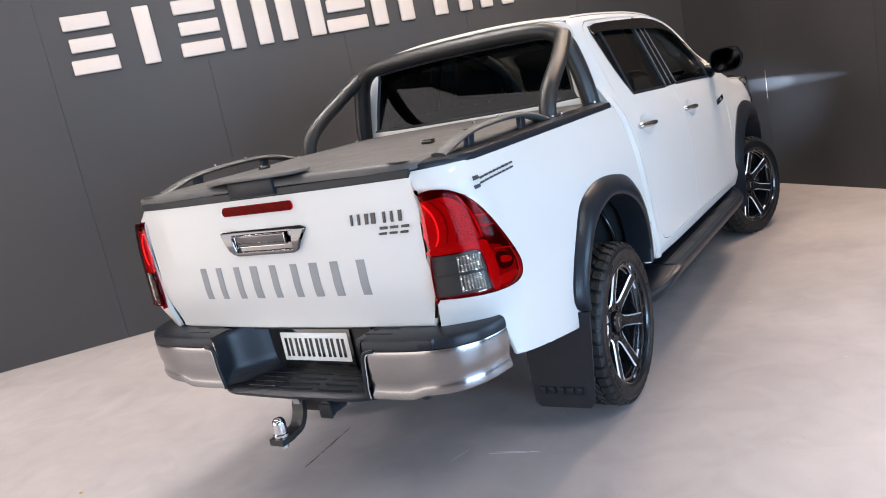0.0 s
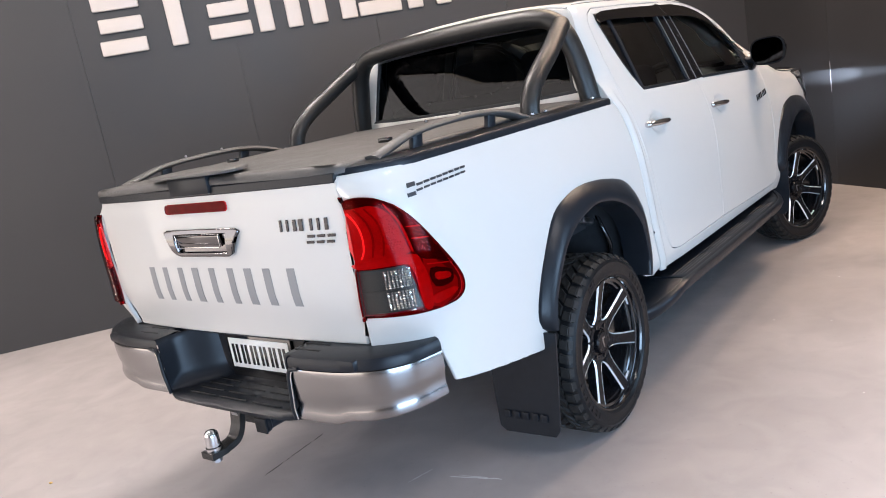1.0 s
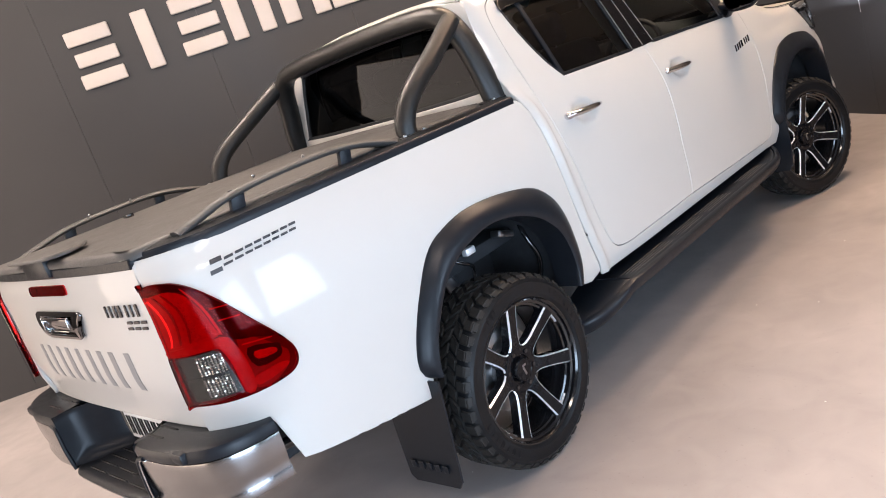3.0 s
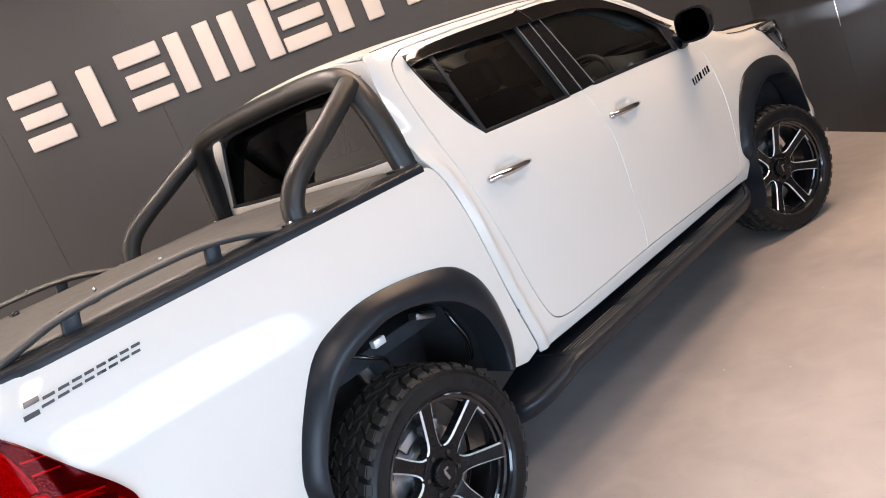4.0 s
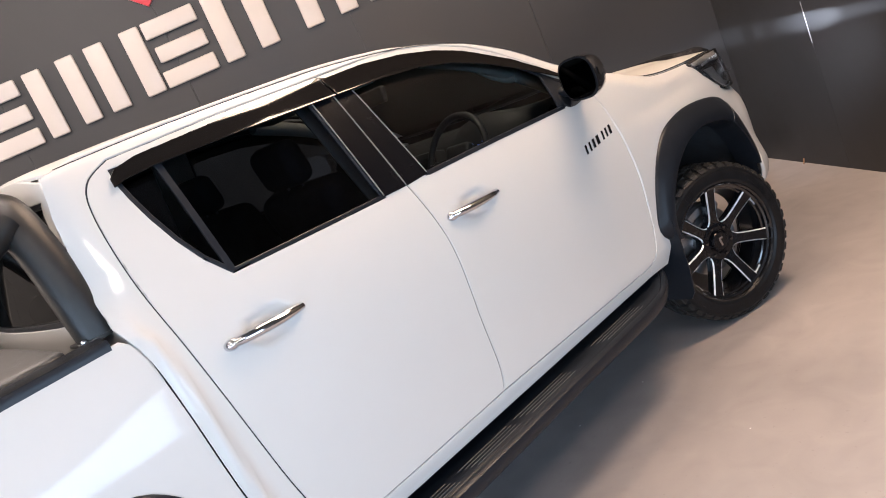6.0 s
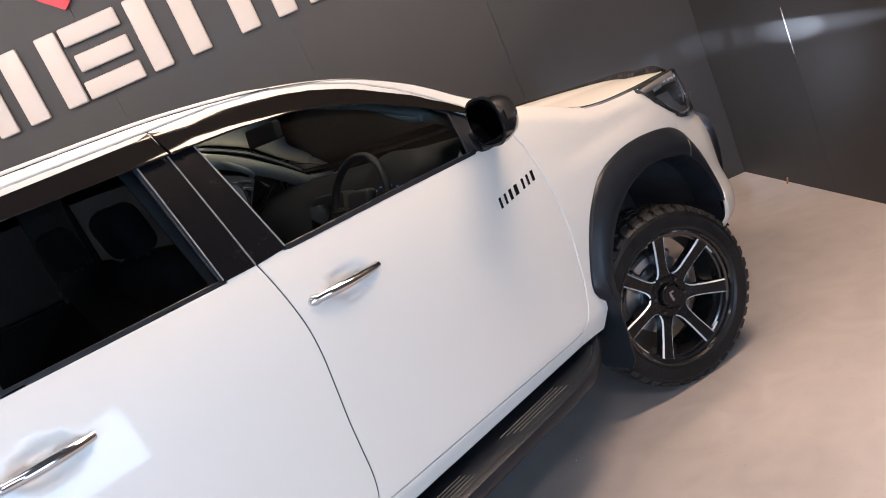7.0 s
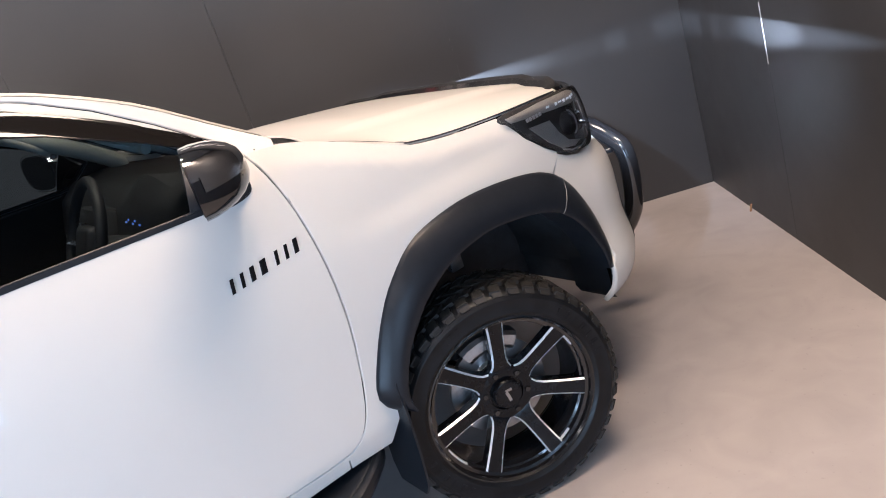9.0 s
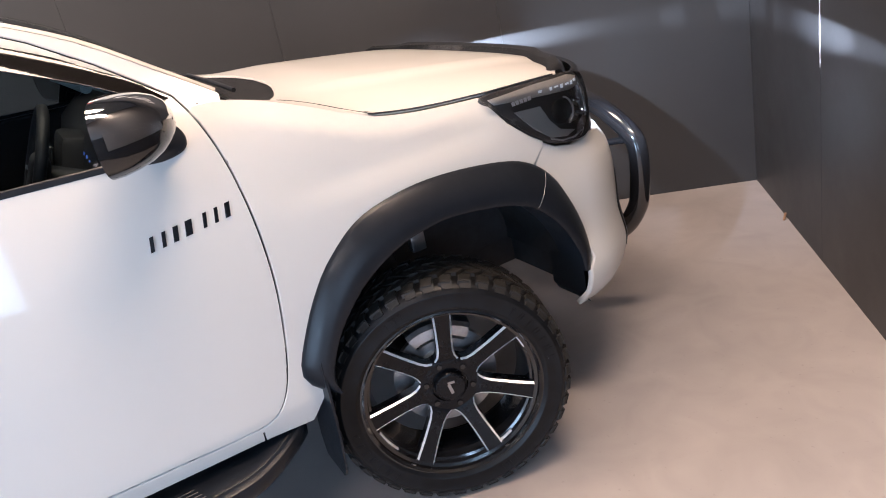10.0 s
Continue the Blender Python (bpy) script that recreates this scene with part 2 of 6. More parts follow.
def lathe(bm, profile, sides, axis_m):
    """Turns (radius, height) pairs round the local z axis of axis_m."""
    rings = []
    for r, h in profile:
        rings.append([bm.verts.new(axis_m @ Vector((r * math.cos(2 * math.pi * j / sides), r * math.sin(2 * math.pi * j / sides), h))) for j in range(sides)])
    for a, b in zip(rings, rings[1:]):
        for j in range(sides):
            bm.faces.new((a[j], a[(j + 1) % sides], b[(j + 1) % sides], b[j]))
    return rings


def inside(p, poly):
    x, y = p
    r = False
    for (ax, ay), (bx, by) in zip(poly, poly[1:] + poly[:1]):
        if (ay > y) != (by > y) and x < (bx - ax) * (y - ay) / (by - ay) + ax:
            r = not r
    return r


def seg_dist(p, poly):
    q = np.array(poly)
    a, b = q, np.roll(q, -1, axis=0)
    d = b - a
    s = np.clip(((np.array(p) - a) * d).sum(1) / np.maximum((d * d).sum(1), 1e-12), 0, 1)
    return float(np.sqrt((((a + d * s[:, None]) - np.array(p)) ** 2).sum(1)).min())


from mathutils.geometry import delaunay_2d_cdt


def fine(poly, step):
    out = []
    for a, b in zip(poly, poly[1:] + poly[:1]):
        n = max(1, int(math.dist(a, b) / step + 0.5))
        out += [(a[0] + (b[0] - a[0]) * i / n, a[1] + (b[1] - a[1]) * i / n) for i in range(n)]
    return out


def panel(name, outline, surf, mat, parent=None, label="", sp=0.03, holes=(), lift=0.0, depth=0.012, side=1, out=(1, 0, 0), roll=0.004, steps=None):
    """A sheet cut to an outline in the surface's own two measures, bent to surf(a, b), with a rolled edge. side -1: mirrored in x."""
    loops = [fine([tuple(p) for p in o], sp * 0.7) for o in (outline, *holes)]
    su, sv = steps or (sp, sp)
    us, vs = [p[0] for p in loops[0]], [p[1] for p in loops[0]]
    pts, edges = [], []
    for lo in loops:
        k = len(pts)
        pts += lo
        edges += [(k + i, k + (i + 1) % len(lo)) for i in range(len(lo))]
    nb = len(pts)
    for i in range(int(min(us) / su), int(max(us) / su) + 2):
        for j in range(int(min(vs) / sv), int(max(vs) / sv) + 2):
            p = (i * su, j * sv)
            if inside(p, loops[0]) and not any(inside(p, h) for h in loops[1:]) and min(seg_dist(p, lo) for lo in loops) > 0.4 * min(su, sv):
                pts.append(p)
    res = delaunay_2d_cdt([Vector(p) for p in pts], edges, [], 0, 1e-6)
    vv, ff = res[0], res[2]
    keep = []
    for f in ff:
        c = (sum(vv[i].x for i in f) / len(f), sum(vv[i].y for i in f) / len(f))
        if inside(c, loops[0]) and not any(inside(c, h) for h in loops[1:]):
            keep.append(f)
    e = 2e-3
    way = Vector(out)
    verts, norms = [], []
    for p in vv:
        a = Vector(surf(p.x, p.y))
        n = (Vector(surf(p.x + e, p.y)) - Vector(surf(p.x - e, p.y))).cross(Vector(surf(p.x, p.y + e)) - Vector(surf(p.x, p.y - e))).normalized()
        if n.dot(way) < 0:
            n = -n
        verts.append(a + n * lift)
        norms.append(n)
    faces = []
    for f in keep:
        a, b, c = (verts[i] for i in f[:3])
        faces.append(tuple(f) if (b - a).cross(c - a).dot(norms[f[0]]) > 0 else tuple(reversed(f)))
    # edge: the border of the kept faces, rolled back by depth
    count = {}
    for f in faces:
        for i in range(len(f)):
            count[(f[i], f[(i + 1) % len(f)])] = 1
    border = [(a, b) for a, b in count if (b, a) not in count]
    ring = {}
    for a, b in border:
        for q in (a, b):
            if q not in ring:
                ring[q] = []
    outward = {q: Vector() for q in ring}
    for a, b in border:
        o = (verts[b] - verts[a]).cross(norms[a]).normalized()
        outward[a] += o
        outward[b] += o
    for q in ring:
        o = outward[q].normalized()
        base, n = verts[q].copy(), norms[q]
        verts[q] = base - o * roll
        idx = [q]
        for mo, mn, no, nn in ((0.0, -roll, 0.75, 0.65), (0.0, -depth, 1.0, 0.0)):
            verts.append(base + o * mo + n * mn)
            norms.append((o * no + n * nn).normalized())
            idx.append(len(verts) - 1)
        ring[q] = idx
    for a, b in border:
        for i in range(2):
            faces.append((ring[b][i], ring[a][i], ring[a][i + 1], ring[b][i + 1]))
    if side < 0:
        verts = [Vector((-v.x, v.y, v.z)) for v in verts]
        norms = [Vector((-n.x, n.y, n.z)) for n in norms]
        faces = [tuple(reversed(f)) for f in faces]
    return mesh_from(name, verts, faces, mat, parent, label, normals=norms)


def curve1(xs, ys):
    """A smooth function through points, with no overshoot."""
    x, y = np.array(xs, float), np.array(ys, float)
    h = np.diff(x)
    d = np.diff(y) / h
    m = np.zeros(len(x))
    m[0], m[-1] = d[0], d[-1]
    for i in range(1, len(x) - 1):
        m[i] = 0 if d[i - 1] * d[i] <= 0 else 2 * d[i - 1] * d[i] / (d[i - 1] + d[i])

    def f(q):
        i = int(min(max(np.searchsorted(x, q) - 1, 0), len(h) - 1))
        s = (q - x[i]) / h[i]
        if s < 0:
            return float(y[0] + m[0] * (q - x[0]))
        if s > 1:
            return float(y[-1] + m[-1] * (q - x[-1]))
        return float((1 + 2 * s) * (1 - s) ** 2 * y[i] + s * (1 - s) ** 2 * h[i] * m[i] + s * s * (3 - 2 * s) * y[i + 1] + s * s * (s - 1) * h[i] * m[i + 1])

    return f


def smooth_step(a, b, x):
    s = min(max((x - a) / (b - a), 0), 1)
    return s * s * (3 - 2 * s)


# ---- the room ----
floor = tagged(room_block("floor", ROOM_U - 0.3, 0.0, 0.0, ROOM_V + 0.3, -0.2, 0.0, CONCRETE), "sealed grey concrete showroom floor, scuffed", "floor", kind="structure")
wall_1 = tagged(room_block("wall_1", ROOM_U - 0.3, 0.3, -0.3, -0.016, -0.2, ROOM_H + 0.2, WALL_PAINT), "charcoal painted panel wall with raised white lettering", "wall", kind="structure")
wall_2 = new("wall_2")
tagged(wall_2, "charcoal painted panel wall with a wide window opening", "wall", kind="structure")
room_block("wall_core", 0.016, 0.3, -0.016, OPEN_V0, -0.2, ROOM_H + 0.2, WALL_PAINT, wall_2)
room_block("wall_core", 0.016, 0.3, OPEN_V1, ROOM_V + 0.3, -0.2, ROOM_H + 0.2, WALL_PAINT, wall_2)
room_block("lintel", 0.016, 0.3, OPEN_V0, OPEN_V1, OPEN_Z, ROOM_H + 0.2, WALL_PAINT, wall_2)
room_block("sill_wall", 0.016, 0.3, OPEN_V0, OPEN_V1, -0.2, SILL_Z, WALL_PAINT, wall_2)
wall_3 = tagged(new("wall_3"), "plain dark grey painted wall with a wide glazed doorway", "wall", kind="structure")
room_block("wall_core", ROOM_U - 0.3, OPEN_U0, ROOM_V + 0.001, ROOM_V + 0.3, -0.2, ROOM_H + 0.2, FAR_WALL, wall_3)
room_block("wall_core", OPEN_U1, 0.3, ROOM_V + 0.001, ROOM_V + 0.3, -0.2, ROOM_H + 0.2, FAR_WALL, wall_3)
room_block("lintel", OPEN_U0, OPEN_U1, ROOM_V + 0.001, ROOM_V + 0.3, OPEN_Z, ROOM_H + 0.2, FAR_WALL, wall_3)
# out of view; its opening only lets the added fill light in
wall_4 = tagged(new("wall_4"), "unseen dark grey end wall with an opening added for fill light", "wall", kind="structure")
room_block("wall_core", ROOM_U - 0.3, ROOM_U, -0.016, FILL_V0, 0.001, ROOM_H, FAR_WALL, wall_4)
room_block("wall_core", ROOM_U - 0.3, ROOM_U, FILL_V1, ROOM_V, 0.001, ROOM_H, FAR_WALL, wall_4)
room_block("lintel", ROOM_U - 0.3, ROOM_U, FILL_V0, FILL_V1, FILL_Z, ROOM_H, FAR_WALL, wall_4)
tagged(room_block("ceiling", ROOM_U, 0.016, -0.016, ROOM_V, ROOM_H, ROOM_H + 0.2, CEILING_PAINT), "plain dark showroom ceiling", "ceiling", kind="structure")
tagged(room_block("ground", -40.0, 60.0, -40.0, 60.0, -0.45, -0.21, CONCRETE), "pale concrete yard outside the doorway", "ground", kind="structure")

GAP = 0.0012
seams = [0.0, -1.30] + [-1.30 - 1.25 * i for i in range(1, 10)]
for a, b in zip(seams, seams[1:]):
    room_block("wall_panel", max(b, ROOM_U) + GAP, a - GAP, -0.016, 0.0, 0.002, ROOM_H, WALL_PAINT, wall_1)
seams = [0.0, 1.11, 2.36, 3.58, 4.83, OPEN_V0]
for a, b in zip(seams, seams[1:]):
    room_block("wall_panel", 0.0, 0.016, a + GAP, b - GAP, 0.002, ROOM_H, WALL_PAINT, wall_2)

# painted glint: pale strip where the joint catches the headlamp beam
JOINT_GLINT = material("beam_glint_on_joint", (0.42, 0.42, 0.42), 0.5, vary=0.15, scale=40)
room_block("glint_strip", -0.003, 0.002, 1.1085, 1.1115, 0.86, 1.13, JOINT_GLINT, wall_2, "pale strip for the headlamp glint on a panel joint")

# raised lettering on the wall, as plain bars of the letters' size
SIGN_Z0, SIGN_Z1 = 2.26, 2.735
sign = tagged(new("wall_sign"), "row of raised white acrylic bars on the charcoal wall", "sign")
THREE_ACROSS = ((0.0, 1.0, 0.0, 0.25), (0.06, 1.0, 0.375, 0.615), (0.0, 1.0, 0.75, 1.0))
ONE_UP = ((0.34, 0.66, 0.0, 1.0),)
TWO_UP = ((0.0, 0.345, 0.0, 1.0), (0.655, 1.0, 0.0, 1.0))
SIDE_UP = ((0.0, 0.42, 0.0, 1.0),)
WHOLE = ((0.0, 1.0, 0.0, 1.0),)
SIGN_CELLS = ((-6.13, -5.76, THREE_ACROSS), (-5.71, -5.29, ONE_UP), (-5.25, -4.89, THREE_ACROSS), (-4.83, -4.45, TWO_UP), (-4.37, -3.96, TWO_UP), (-3.94, -3.55, THREE_ACROSS), (-3.49, -3.08, TWO_UP), (-2.87, -2.47, TWO_UP), (-2.38, -2.25, WHOLE), (-2.15, -1.83, SIDE_UP), (-1.76, -1.44, SIDE_UP))
for a, b, bars in SIGN_CELLS:
    for f0, f1, g0, g1 in bars:
        bm = bmesh.new()
        add_box(bm, Vector(), ((b - a) * (f1 - f0), 0.03, (SIGN_Z1 - SIGN_Z0) * (g1 - g0)), None, 0.012, 3)
        m = Matrix.Translation(room(a + (b - a) * (f0 + f1) / 2, 0.016, SIGN_Z0 + (SIGN_Z1 - SIGN_Z0) * (g0 + g1) / 2)) @ Matrix.Rotation(math.atan2(D1.y, D1.x), 4, "Z")
        bm.transform(m)
        part("letter_bar", bm, LETTER_WHITE, sign, smooth=True)
logo = tagged(new("wall_emblem"), "red acrylic emblem with a pointed base on the wall", "sign")
bm = bmesh.new()
front = [(-3.98, 2.96), (-3.82, 2.82), (-3.64, 2.96), (-3.64, 3.21), (-3.98, 3.21)]
a = [bm.verts.new(room(u, 0.002, z)) for u, z in front]
b = [bm.verts.new(room(u, 0.03, z)) for u, z in front]
bm.faces.new(a)
bm.faces.new(b[::-1])
for i in range(5):
    bm.faces.new((a[i], a[(i + 1) % 5], b[(i + 1) % 5], b[i]))
part("emblem_plate", bm, LOGO_RED, logo)

for lu, lv, watts in CEILING_LAMPS:
    fix = tagged(new("ceiling_light"), "long white ceiling light panel", "light", "ceiling lights")
    room_block("housing", lu - 0.8, lu + 0.8, lv - 0.3, lv + 0.3, ROOM_H - 0.06, ROOM_H - 0.001, FITTING_WHITE, fix)

# ---- the pickup truck: x to its right, y ahead, z up, the rear axle at y = 0 ----
truck = tagged(new("pickup_truck"), "lifted pearl-white double-cab pickup truck with black accessories", "pickup truck")
AXLE_F = 3.085
PZ = curve1([0.42, 0.50, 0.56, 0.70, 0.85, 1.05, 1.17, 1.27, 1.36, 1.55, 1.70, 1.78, 1.82], [0.865, 0.893, 0.904, 0.9015, 0.9005, 0.887, 0.868, 0.843, 0.812, 0.742, 0.683, 0.645, 0.60])
ZT = curve1([2.60, 2.68, 2.76, 2.84, 2.92, 2.99, 3.08, 3.22, 3.41, 3.60, 3.75, 3.90], [1.388, 1.380, 1.360, 1.330, 1.296, 1.265, 1.237, 1.215, 1.20, 1.19, 1.175, 1.14])
RAIL = curve1([0.55, 0.62, 1.0, 1.45, 1.85, 2.14, 2.40, 2.60, 2.72], [1.783, 1.798, 1.806, 1.801, 1.767, 1.707, 1.599, 1.465, 1.38])


BEDGE = curve1([0.50, 0.55, 0.71, 0.88, 1.09, 1.22, 1.28, 1.34], [0.625, 0.617, 0.588, 0.563, 0.549, 0.541, 0.533, 0.514])


def cab(y, z):
    x = PZ(z) + 0.012 * smooth_step(0.5, 1.1, y)
    x -= 0.05 * smooth_step(1.9, 2.8, y) * smooth_step(1.30, 1.5, z)
    x -= 0.055 * (max(0.0, 0.625 - y) / 0.125) ** 2 * smooth_step(1.32, 1.5, z)
    x += 0.016 * math.exp(-((y - BEDGE(min(z, 1.34)) - 0.034) / 0.022) ** 2) * smooth_step(1.45, 1.25, z)
    for hy, hz in HANDLES:
        x -= 0.020 * smooth_step(1.05, 0.45, math.hypot((y - hy - 0.012) / 0.088, (z - hz + 0.003) / 0.056))
    return (x, y, z)


HANDLES = ((0.852, 1.188), (1.746, 1.166))


def bed(y, z):
    x = PZ(z) + 0.012 * math.exp(-((y - 0.02) / 0.45) ** 2) * smooth_step(0.6, 0.9, z) * smooth_step(1.25, 1.1, z)
    d = 0.205 - 0.055 * smooth_step(0.9, 1.27, z)
    if y < -0.80:
        x -= d * ((-0.80 - y) / 0.335) ** 4.0
        q = max(0.0, -1.085 - y) / 0.057
        b = 0.050 * smooth_step(-0.88, -1.07, y) * (1 - 0.5 * q * q)
        b *= smooth_step(0.77, 0.90, z) * (1 - 0.5 * smooth_step(1.25, 1.33, z))
        return (x + 0.67 * b + 0.014 * q * q, y - 0.74 * b, z)
    return (x, y, z)


FRONT_X = curve1([3.42, 3.52, 3.66, 3.80, 3.945], [0.916, 0.912, 0.893, 0.842, 0.70])


def fender(y, z):
    x = PZ(min(z, 1.40)) + 0.012 - 0.03 * smooth_step(ZT(y) - 0.07, ZT(y) + 0.03, z) * (0.4 + 0.6 * smooth_step(2.66, 2.82, y))
    x += 0.014 * math.exp(-((y - 3.1) / 0.35) ** 2) * smooth_step(0.6, 0.9, z) * smooth_step(1.2, 1.05, z)
    x -= 0.008 * math.exp(-((z - 1.11) / 0.045) ** 2) * smooth_step(2.70, 2.90, y) * smooth_step(3.50, 3.30, y)
    if y > 3.42:
        x += FRONT_X(y) - 0.916
    return (x, y, z)


PLAN = even(spline([(0.916, 3.42, 0), (0.912, 3.52, 0), (0.893, 3.66, 0), (0.842, 3.80, 0), (0.70, 3.945, 0), (0.42, 4.04, 0), (0.0, 4.08, 0)], 12), 61)
PLAN_L = sum((b - a).length for a, b in zip(PLAN, PLAN[1:]))


def nose(s, z):
    """The front of the truck, s metres round from the wheel arch."""
    q = min(max(s / PLAN_L, -0.1), 1.0) * 60
    i = int(min(max(math.floor(q), 0), 59))
    p = PLAN[i] + (PLAN[i + 1] - PLAN[i]) * (q - i)
    t = (PLAN[i + 1] - PLAN[i]).normalized()
    n = Vector((-t.y, t.x, 0)) * -1
    if n.x < 0 and n.y < 0:
        n = -n
    k = PZ(min(z, 1.3)) - 0.905
    k += 0.014 * smooth_step(0.95, 0.80, z) + 0.045 * smooth_step(0.70, 0.50, z) - 0.03 * smooth_step(0.47, 0.40, z)
    k += 0.026 * smooth_step(0.965, 0.88, z) * smooth_step(0.50, 0.72, z) * smooth_step(0.20, 0.48, s)
    return p + n * k + Vector((0, 0, z))


def tail(x, z):
    y = -1.186 + 0.026 * (abs(x) / 0.7) ** 3 + 0.03 * smooth_step(0.98, 0.80, z) + 0.006 * smooth_step(1.26, 1.33, z)
    return (x, y, z)


def roof(x, y):
    e = cab(y, RAIL(y))[0]
    a = min(abs(x) / e, 1.05)
    ys = y - 0.09 * (1 - a * a) * smooth_step(1.55, 1.88, y)
    return (x, y, RAIL(ys) + (0.050 - 0.036 * smooth_step(0.9, 1.95, y)) * (1 - a ** 2.6))


ZC = curve1([2.60, 2.80, 3.0, 3.2, 3.5, 3.75, 3.94], [1.335, 1.318, 1.305, 1.283, 1.243, 1.203, 1.155])


def hood(x, y):
    e = fender(y, ZT(y))[0]
    k = min(abs(x) / e, 1.02) ** 3.2
    c = ZC(y) + (ZT(y) - ZC(y)) * k + 0.013 * smooth_step(0.57, 0.47, abs(x)) * smooth_step(2.95, 3.2, y)
    return (x, y, c)


def screen(a, b):
    """Windscreen: a from -1 to 1 across, b from 0 below to 1 above."""
    ye = 2.76 - 0.88 * b
    c = 1 - a * a
    return (a * (cab(ye, RAIL(ye))[0] - 0.02), ye + (0.07 + 0.04 * b) * c, RAIL(ye) - 0.004 + 0.022 * b * c - 0.03 * (1 - b) * c)


def sp2(pts, n=6, closed=True):
    return [(v.x, v.y) for v in spline([(a, b, 0) for a, b in pts], n, closed)]


R_OUT = [(-0.450, 0.595), (-0.490, 0.635), (-0.475, 0.72), (-0.40, 0.86), (-0.285, 0.995), (-0.16, 1.045), (-0.03, 1.062), (0.15, 1.048), (0.335, 1.005), (0.433, 0.93), (0.480, 0.84), (0.500, 0.74), (0.498, 0.63), (0.46, 0.54)]
R_IN = [(-0.440, 0.60), (-0.432, 0.64), (-0.40, 0.73), (-0.30, 0.87), (-0.20, 0.935), (-0.10, 0.965), (0.0, 0.978), (0.13, 0.958), (0.26, 0.905), (0.345, 0.835), (0.388, 0.77), (0.410, 0.69), (0.412, 0.62), (0.40, 0.55)]
F_OUT = [(2.73, 0.545), (2.68, 0.585), (2.662, 0.64), (2.70, 0.735), (2.755, 0.835), (2.82, 0.915), (2.93, 0.995), (3.08, 1.028), (3.23, 1.028), (3.40, 1.003), (3.50, 0.968), (3.575, 0.905), (3.645, 0.80), (3.690, 0.69), (3.706, 0.61), (3.690, 0.545)]
F_IN = [(2.745, 0.55), (2.735, 0.59), (2.75, 0.65), (2.79, 0.725), (2.84, 0.785), (2.90, 0.84), (3.0, 0.893), (3.1, 0.915), (3.2, 0.918), (3.36, 0.888), (3.47, 0.840), (3.56, 0.745), (3.612, 0.65), (3.628, 0.60), (3.632, 0.56)]


def between(a, b, f, n=40):
    pa, pb = even([(p[0], p[1], 0) for p in spline([(*q, 0) for q in a], 6)], n), even([(p[0], p[1], 0) for p in spline([(*q, 0) for q in b], 6)], n)
    return [(q.x + (r.x - q.x) * f, q.y + (r.y - q.y) * f) for q, r in zip(pa, pb)]


R_ARCH, F_ARCH = between(R_OUT, R_IN, 0.35), between(F_OUT, F_IN, 0.35)

BGAP = [(p.x, p.y) for p in spline([(1.504, 0.556, 0), (1.523, 0.60, 0), (1.534, 0.66, 0), (1.538, 0.74, 0), (1.542, 0.83, 0), (1.553, 0.93, 0), (1.565, 1.03, 0), (1.567, 1.13, 0), (1.555, 1.24, 0), (1.537, 1.35, 0)], 4)] + [(1.507, 1.775)]
DOOR_EDGE = [(p.x, p.y) for p in spline([(2.45, 0.527, 0), (2.545, 0.535, 0), (2.600, 0.59, 0), (2.636, 0.70, 0), (2.663, 0.88, 0), (2.667, 1.05, 0), (2.652, 1.22, 0), (2.622, 1.345, 0), (2.590, 1.415, 0)], 5)]
REAR_DOOR = [(p.x, p.y) for p in spline([(0.75, 1.772, 0), (0.668, 1.73, 0), (0.632, 1.64, 0), (0.620, 1.45, 0), (0.636, 1.25, 0), (0.660, 1.04, 0), (0.690, 0.83, 0), (0.720, 0.69, 0), (0.752, 0.602, 0), (0.80, 0.568, 0), (0.88, 0.556, 0)], 7)] + BGAP + [(1.1, 1.779)]
FRONT_DOOR = [(a + 0.0042, b) for a, b in reversed(BGAP)] + DOOR_EDGE + [(2.45, 1.525), (2.33, 1.605), (2.20, 1.672), (2.05, 1.725), (1.90, 1.757), (1.70, 1.774)]
REAR_WIN = [(0.862, 1.358), (0.815, 1.425), (0.782, 1.50), (0.757, 1.585), (0.744, 1.65), (0.738, 1.70), (0.742, 1.738), (1.415, 1.745), (1.43, 1.40), (1.436, 1.336)]
FRONT_WIN = [(1.642, 1.335), (2.02, 1.322), (2.42, 1.303), (2.47, 1.306), (2.555, 1.385), (2.44, 1.49), (2.30, 1.585), (2.15, 1.657), (2.0, 1.703), (1.85, 1.73), (1.585, 1.742)]


def shrink(poly, d):
    """A closed outline drawn in by d."""
    n = len(poly)
    area = sum(poly[i][0] * poly[(i + 1) % n][1] - poly[(i + 1) % n][0] * poly[i][1] for i in range(n))
    s = 1 if area > 0 else -1
    out = []
    for i in range(n):
        a, b, c = Vector(poly[i - 1]), Vector(poly[i]), Vector(poly[(i + 1) % n])
        e1, e2 = (b - a).normalized(), (c - b).normalized()
        k = Vector((-(e1 + e2).y, (e1 + e2).x)).normalized()
        c2 = max(0.5, k.dot(Vector((-e1.y, e1.x))))
        out.append(tuple(b + k * s * d / c2))
    return out


LAMP = sp2([(-1.139, 1.250), (-1.137, 1.261), (-1.128, 1.266), (-1.105, 1.266), (-1.065, 1.248), (-1.02, 1.19), (-0.965, 1.085), (-0.910, 0.99), (-0.893, 0.943), (-0.905, 0.905), (-0.945, 0.889), (-1.04, 0.892), (-1.125, 0.897), (-1.136, 0.900), (-1.139, 0.912)], 5)
LAMP_HOLE = [(-1.116, 1.252)] + [q for q in shrink(LAMP, 0.006) if q[0] > -1.115] + [(-1.116, 0.903)]


